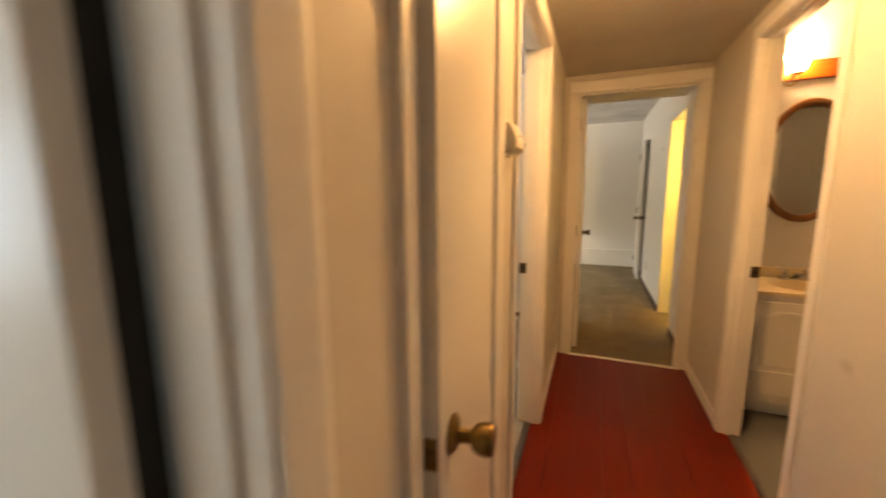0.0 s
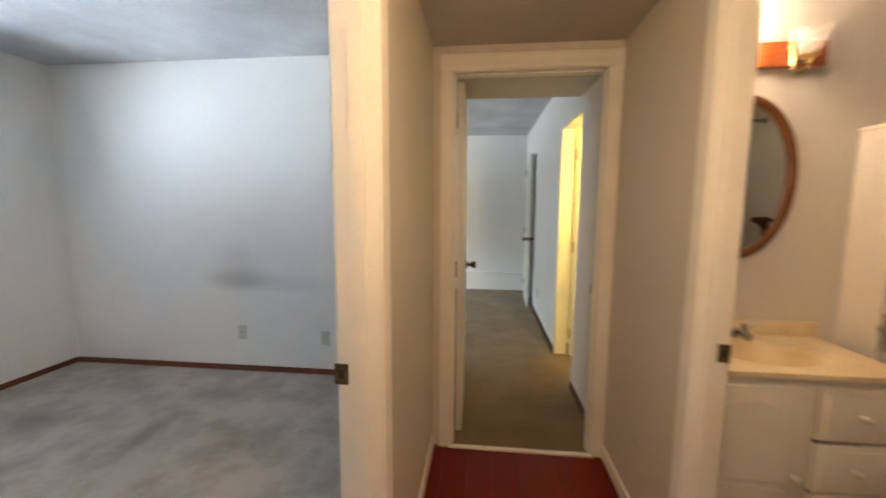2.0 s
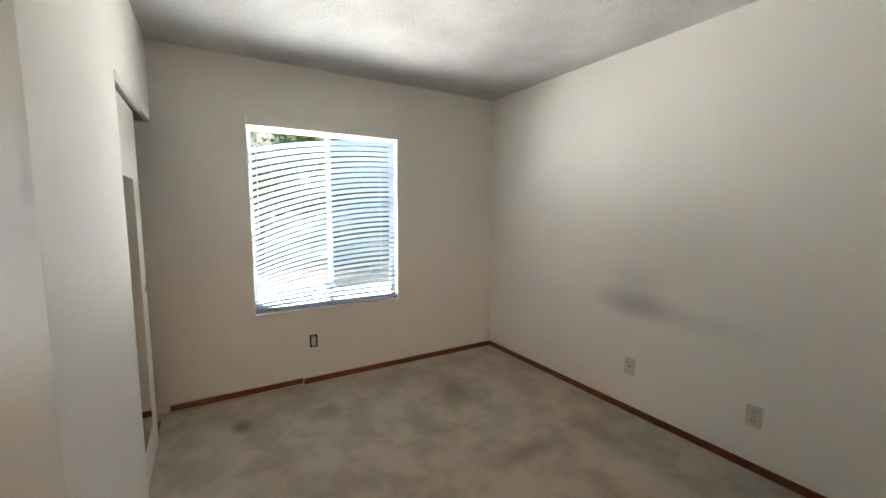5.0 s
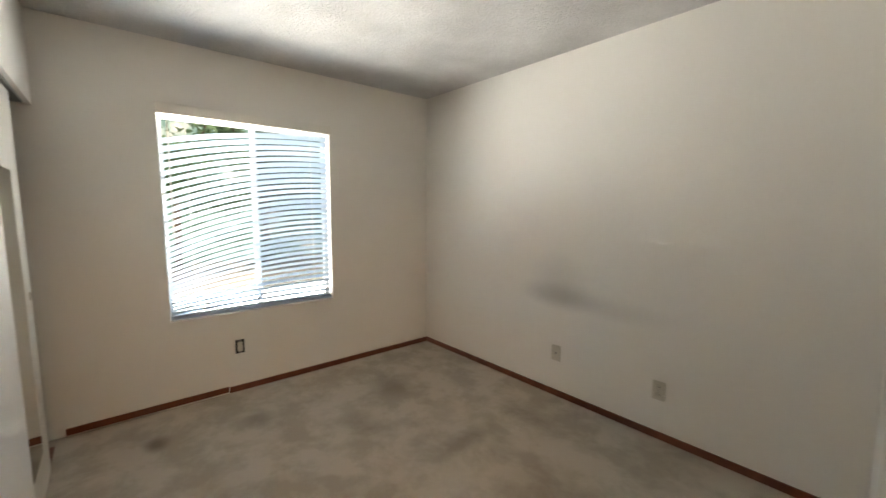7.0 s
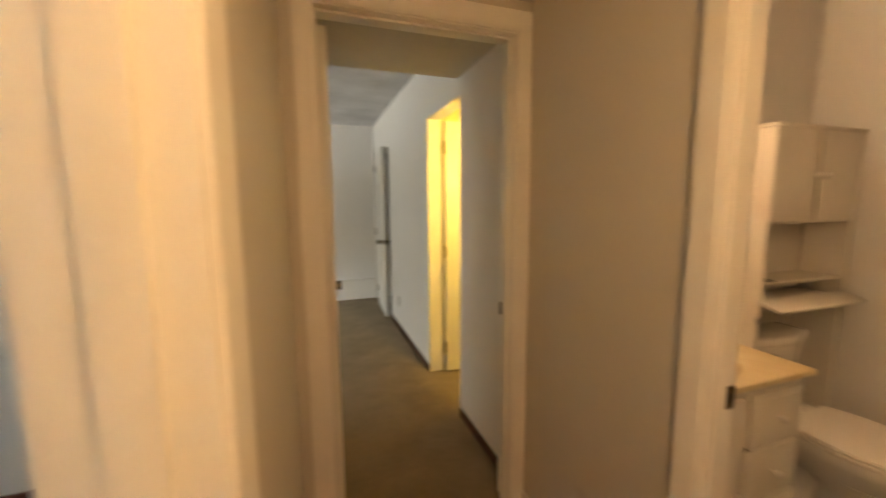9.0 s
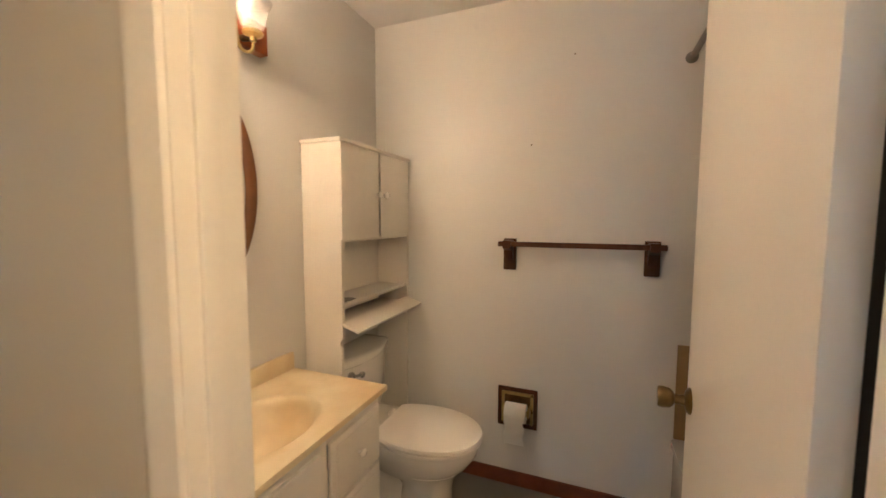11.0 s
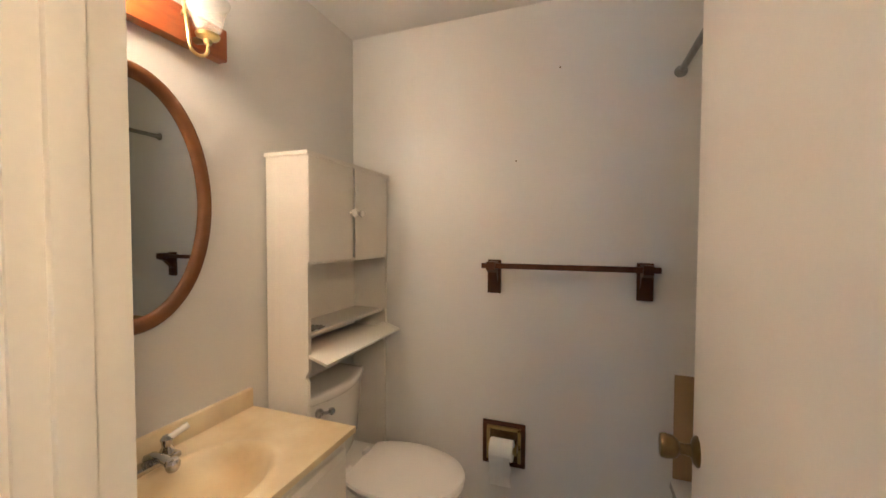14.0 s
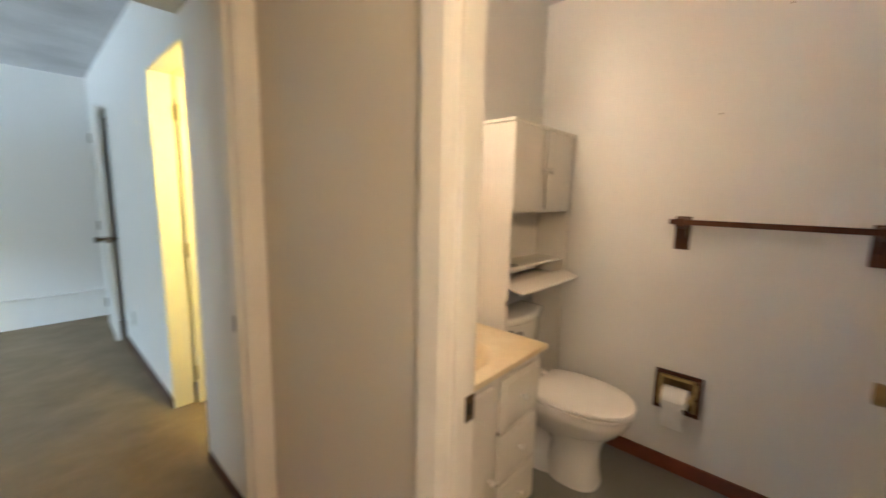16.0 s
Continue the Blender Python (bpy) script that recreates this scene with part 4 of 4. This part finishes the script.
for x0, x1, kx, ang in ((0.001, 0.289, 0.270, 0.0), (0.307, W - 0.016, 0.330, 0.0)):
    dd = part("cabinet_door", box(x0, x1, D - 0.006 - ang, D + 0.001 - ang, 1.296, 1.6895, 0.002), CABINET, unit)
    part("knob", lathe([(0, 0), (0.008, 0), (0.007, 0.008), (0.016, 0.015), (0.017, 0.024), (0.010, 0.031), (0, 0.032)], pose(kx, D - 0.006 - ang, 1.493, 90, 0, 0), 16), CERAMIC, dd, "white round knob")
bm = box(0.004, W - 0.004, -0.095, 0.0, -0.006, 0.006, 0.002)
bmesh.ops.transform(bm, matrix=Matrix.Translation((0, D + 0.012, 0.947)) @ pose(0, 0, 0, 18, 0, 0), verts=bm.verts)
part("tilted_flap", bm, CABINET, unit, "tilted front flap of the lowest shelf")
part("catch", tube([(W * 0.5, D - 0.03, 0.935), (W * 0.5, D - 0.03, 0.905)], 0.004, 6), DARK_BRASS, unit)

wrap = thing("plastic_packet", "crumpled clear packet lying on the cabinet shelf", "packet", pose(1.93, 5.42, 1.0245))
bm = bmesh.new()
bmesh.ops.create_grid(bm, x_segments=8, y_segments=6, size=0.5)
for v in bm.verts:
    v.co = Vector((v.co.x * 0.10, v.co.y * 0.06, 0.006 + 0.006 * noise.noise(v.co * 5)))
bmesh.ops.solidify(bm, geom=bm.faces[:], thickness=0.004)
part("wrapper", bm, STEEL, wrap, smooth=30)

toilet = thing("toilet", "white porcelain toilet with its lid closed", "toilet", pose(2.105, 5.569, 0))


def oval(cx, cy, rx, front, back, z, n=48, square=2.0, cut=9.0):
    out = []
    for k in range(n):
        a = 2 * math.pi * k / n
        c, s = math.cos(a), math.sin(a)
        ry = back if s > 0 else front
        e = 2 / square
        out.append((cx + rx * math.copysign(abs(c) ** e, c), min(cy + ry * math.copysign(abs(s) ** e, s), cy + cut), z))
    return out


part("pedestal", loft([oval(0, -0.475, 0.112, 0.125, 0.13, 0.0, square=2.5), oval(0, -0.475, 0.108, 0.121, 0.13, 0.03, square=2.4), oval(0, -0.475, 0.098, 0.112, 0.13, 0.10, square=2.2), oval(0, -0.475, 0.098, 0.115, 0.13, 0.17), oval(0, -0.465, 0.112, 0.140, 0.16, 0.225), oval(0, -0.45, 0.140, 0.190, 0.20, 0.27)]), CERAMIC, toilet)
part("trapway", loft([oval(0, -0.25, 0.108, 0.17, 0.16, 0.0, square=3.0), oval(0, -0.25, 0.102, 0.17, 0.16, 0.03, square=3.0), oval(0, -0.26, 0.068, 0.17, 0.12, 0.07), oval(0, -0.27, 0.062, 0.17, 0.12, 0.12), oval(0, -0.26, 0.084, 0.17, 0.13, 0.18), oval(0, -0.26, 0.078, 0.17, 0.14, 0.24), oval(0, -0.25, 0.110, 0.17, 0.18, 0.32)]), CERAMIC, toilet)
part("bowl", loft([oval(0, -0.41, 0.118, 0.18, 0.24, 0.235), oval(0, -0.43, 0.155, 0.235, 0.25, 0.29), oval(0, -0.445, 0.178, 0.258, 0.25, 0.345), oval(0, -0.45, 0.184, 0.262, 0.25, 0.375), oval(0, -0.45, 0.182, 0.260, 0.25, 0.392)]), CERAMIC, toilet)
part("seat", loft([oval(0, -0.455, 0.184, 0.262, 0.19, 0.393), oval(0, -0.455, 0.190, 0.268, 0.195, 0.399), oval(0, -0.455, 0.190, 0.268, 0.195, 0.408), oval(0, -0.455, 0.184, 0.262, 0.19, 0.413)]), SEAT, toilet)
part("lid", loft([oval(0, -0.455, 0.172, 0.250, 0.26, 0.4135, square=2.1, cut=0.18), oval(0, -0.455, 0.172, 0.250, 0.26, 0.419, square=2.1, cut=0.18), oval(0, -0.455, 0.190, 0.268, 0.27, 0.4195, square=2.1, cut=0.188), oval(0, -0.455, 0.194, 0.272, 0.275, 0.424, square=2.1, cut=0.19), oval(0, -0.455, 0.190, 0.268, 0.27, 0.434, square=2.1, cut=0.187), oval(0, -0.455, 0.167, 0.242, 0.24, 0.441, square=2.1, cut=0.17), oval(0, -0.455, 0.08, 0.12, 0.12, 0.444, square=2.1, cut=0.085)]), SEAT, toilet)
for s in (-1, 1):
    part("hinge", lathe([(0, -0.02), (0.012, -0.02), (0.012, 0.02), (0, 0.02)], pose(s * 0.075, -0.245, 0.42, 0, 90, 0), 12), SEAT, toilet)
part("deck", box(-0.165, 0.165, -0.27, -0.03, 0.30, 0.410, 0.02), CERAMIC, toilet)
tk = []
for z, wx, fy in ((0.392, 0.185, 0.150), (0.45, 0.200, 0.168), (0.60, 0.208, 0.180), (0.715, 0.212, 0.186)):
    pts = [(-wx, -0.012), (-wx, -fy * 0.72)] + [(-wx + 2 * wx * u, -fy * 0.72 - 0.055 * math.sin(math.pi * u)) for u in np.linspace(0.06, 0.94, 11)] + [(wx, -fy * 0.72), (wx, -0.012)]
    tk.append([(x, y, z) for x, y in pts])
part("tank", loft(tk), CERAMIC, toilet, smooth=50)
tl = []
for z, g in ((0.716, 0.004), (0.722, 0.010), (0.744, 0.010), (0.752, 0.002), (0.754, -0.03)):
    wx, fy = 0.212 + g, 0.186 + g
    pts = [(-wx, -0.008), (-wx, -fy * 0.72)] + [(-wx + 2 * wx * u, -fy * 0.72 - 0.058 * math.sin(math.pi * u)) for u in np.linspace(0.06, 0.94, 11)] + [(wx, -fy * 0.72), (wx, -0.008)]
    tl.append([(x, y, z) for x, y in pts])
part("tank_lid", loft(tl), CERAMIC, toilet, smooth=50)
lev = part("flush_lever", lathe([(0, 0), (0.016, 0), (0.019, 0.006), (0.018, 0.016), (0.010, 0.024), (0, 0.026)], pose(-0.150, -0.158, 0.680, 90, 0, 0), 18), CHROME, toilet, "chrome flush lever")
part("lever_arm", tube([(-0.150, -0.180, 0.680), (-0.135, -0.188, 0.679), (-0.118, -0.193, 0.676)], 0.0075, 8), CHROME, lev)
part("lever_ball", lathe([(0, -0.015), (0.008, -0.013), (0.014, -0.006), (0.015, 0.002), (0.011, 0.011), (0, 0.015)], pose(-0.108, -0.195, 0.676), 14), CHROME, lev)

supply = thing("water_supply_line", "flexible toilet water supply line with a small valve", "pipe", pose(1.93, 5.571, 0.16))
part("hose", tube([(0, -0.02, 0), (0.0, -0.06, 0.0), (0.01, -0.085, 0.06), (0.03, -0.10, 0.16), (0.04, -0.10, 0.235)], 0.006, 8), STEEL, supply)
part("valve", lathe([(0, 0), (0.016, 0), (0.016, 0.02), (0, 0.022)], pose(0, -0.002, 0, 90, 0, 0), 12), CHROME, supply)

bar = thing("towel_bar", "dark brown wooden towel bar on two brackets", "towel bar", pose(2.464, 4.488, 1.21))
part("rail", box(-0.084, -0.062, -0.362, 0.358, 0.040, 0.064, 0.004), DARK_WOOD, bar)
for y in (-0.315, 0.313):
    bk = part("bracket", box(-0.016, 0, y - 0.031, y + 0.031, -0.080, 0.076, 0.003), DARK_WOOD, bar)
    bm = loft([[(x, yy, z) for x, z in ((-0.016, -0.03), (-0.016, 0.070), (-0.098, 0.070), (-0.098, 0.034), (-0.06, 0.02))] for yy in (y - 0.019, y + 0.019)])
    part("arm", bm, DARK_WOOD, bk, smooth=None)

tp = thing("toilet_paper_holder", "recessed brass toilet paper holder with a dark frame", "paper holder", pose(2.464, 4.751, 0.421))
for b in ((-0.100, 0.100, 0.082, 0.102), (-0.100, 0.100, -0.102, -0.082), (-0.100, -0.080, -0.082, 0.082), (0.080, 0.100, -0.082, 0.082)):
    part("frame", box(-0.012, 0, *b, 0.003), DARK_WOOD, tp)
for b in ((-0.080, 0.080, 0.066, 0.080), (-0.080, -0.066, -0.080, 0.066), (0.066, 0.080, -0.080, 0.066)):
    part("inner_rim", box(-0.017, -0.001, *b, 0.003), POLISHED_BRASS, tp)
part("recess", box(-0.004, -0.001, -0.066, 0.066, -0.080, 0.066), DARK_BRASS, tp)
for s in (-1, 1):
    part("post", box(-0.060, -0.004, s * 0.062 - 0.006, s * 0.062 + 0.006, -0.022, 0.016, 0.004), POLISHED_BRASS, tp)
roll = thing("toilet_roll", "white toilet paper roll with its end hanging down", "toilet roll", pose(2.464, 4.751, 0.418))
part("roll", lathe([(0.018, -0.052), (0.045, -0.052), (0.046, -0.050), (0.046, 0.050), (0.045, 0.052), (0.018, 0.052)], pose(-0.054, 0, 0, 90, 0, 0), 28), PAPER, roll)
part("spindle", lathe([(0, -0.056), (0.014, -0.056), (0.014, 0.056), (0, 0.056)], pose(-0.054, 0, 0, 90, 0, 0), 14), POLISHED_BRASS, roll)
bm = bmesh.new()
ring = [[(-0.0985 - 0.004 * math.sin(i * 0.9), y + 0.004 * math.sin(i * 1.3), -0.01 - 0.0145 * i) for y in (-0.047, -0.018, 0.018, 0.047)] for i in range(10)]
vs = [[bm.verts.new(p) for p in row] for row in ring]
for a, b in zip(vs, vs[1:]):
    for j in range(3):
        bm.faces.new((a[j], a[j + 1], b[j + 1], b[j]))
bmesh.ops.solidify(bm, geom=bm.faces[:], thickness=0.001)
part("hanging_sheet", bm, PAPER, roll)

tub = thing("bathtub", "white built-in bathtub along the bathroom wall", "bathtub", pose(1.012, 3.302, 0))
L, B, R = 1.448, 0.755, 0.405
part("apron", box(0, L, B - 0.03, B, 0, R - 0.02, 0.006), CERAMIC, tub)


def rect(x0, x1, y0, y1, z, r, n=6):
    out = []
    for cx, cy, a0 in ((x1 - r, y1 - r, 0), (x0 + r, y1 - r, 90), (x0 + r, y0 + r, 180), (x1 - r, y0 + r, 270)):
        for k in range(n + 1):
            a = radians(a0 + 90 * k / n)
            out.append((cx + r * math.cos(a), cy + r * math.sin(a), z))
    return out


part("shell", loft([rect(0, L, 0, B + 0.012, R - 0.03, 0.01), rect(0, L, 0, B + 0.012, R, 0.02), rect(0.07, L - 0.07, 0.06, B - 0.07, R, 0.12), rect(0.09, L - 0.10, 0.08, B - 0.09, R - 0.04, 0.12), rect(0.14, L - 0.2, 0.12, B - 0.13, 0.08, 0.12)], caps=False), CERAMIC, tub)
part("bottom", box(0.14, L - 0.2, 0.12, B - 0.13, 0.06, 0.082, 0.005), CERAMIC, tub)
splash = thing("tub_splash_panel", "flat tan panel on the wall above the tub rim", "wall panel", pose(2.464, 3.66, 0.41))
part("panel", box(-0.012, 0, -0.34, 0.398, 0, 0.425, 0.002), TAN, splash)

rod = thing("shower_rod", "grey metal shower curtain rod across the tub", "shower rod", pose(1.01, 4.06, 2.05))
part("pole", tube([(0.01, 0, 0), (0.7, 0, 0), (1.444, 0, 0)], 0.0125, 14), STEEL, rod)
for x, a in ((0.0, 90), (1.454, -90)):
    part("flange", lathe([(0, 0), (0.024, 0), (0.023, 0.006), (0.016, 0.014), (0.0145, 0.030), (0, 0.030)], pose(x, 0, 0, 0, a, 0), 18), STEEL, rod)

vent = thing("ceiling_vent", "small white ceiling vent grille in the bathroom", "vent", pose(2.08, 4.90, 2.427))
for b in ((-0.12, 0.12, 0.10, 0.12), (-0.12, 0.12, -0.12, -0.10), (-0.12, -0.10, -0.10, 0.10), (0.10, 0.12, -0.10, 0.10)):
    part("frame", box(*b, -0.014, 0, 0.003), PLASTIC, vent)
for k in range(9):
    y = -0.09 + 0.0225 * k
    bm = box(-0.10, 0.10, -0.008, 0.008, -0.0015, 0.0015)
    bmesh.ops.transform(bm, matrix=pose(0, y, -0.008, 35, 0, 0), verts=bm.verts)
    part("slat", bm, PLASTIC, vent)
part("backing", box(-0.10, 0.10, -0.10, 0.10, -0.002, 0), DARK, vent)
for y, z in ((4.519, 2.134), (4.707, 1.739)):
    pin = thing("nail_hole", "tiny dark nail hole in the bathroom wall paint", "nail hole", pose(2.464, y, z), group="nail holes")
    part("hole", lathe([(0, 0), (0.004, 0), (0.003, 0.002), (0, 0.002)], pose(0, 0, 0, 0, -90, 0), 8), DARK_BRASS, pin)

# ---- hallway floor planks ----
plank_mesh = {}
PW = 0.131
for i in range(8):
    x0 = -0.10 + PW * i
    y = 0.2 - 0.37 * (i * 7 % 5) / 5
    while y < 5.675:
        a, b = max(y, 0.2), min(y + 1.2, 5.675)
        if b - a > 0.02:
            key = (round(b - a, 3),)
            if key not in plank_mesh:
                bm = box(0.0004, PW - 0.0004, 0.0004, b - a - 0.0004, -0.012, 0.0, 0.0008)
                plank_mesh[key] = mesh_object("plank", bm, LAMINATE).data
                bpy.data.objects.remove(bpy.data.objects[[o.name for o in bpy.data.objects if o.data == plank_mesh[key]][0]])
            ob = new("plank", plank_mesh[key])
            ob.location = (x0, a, 0)
            ob.parent = hall_floor
        y += 1.2
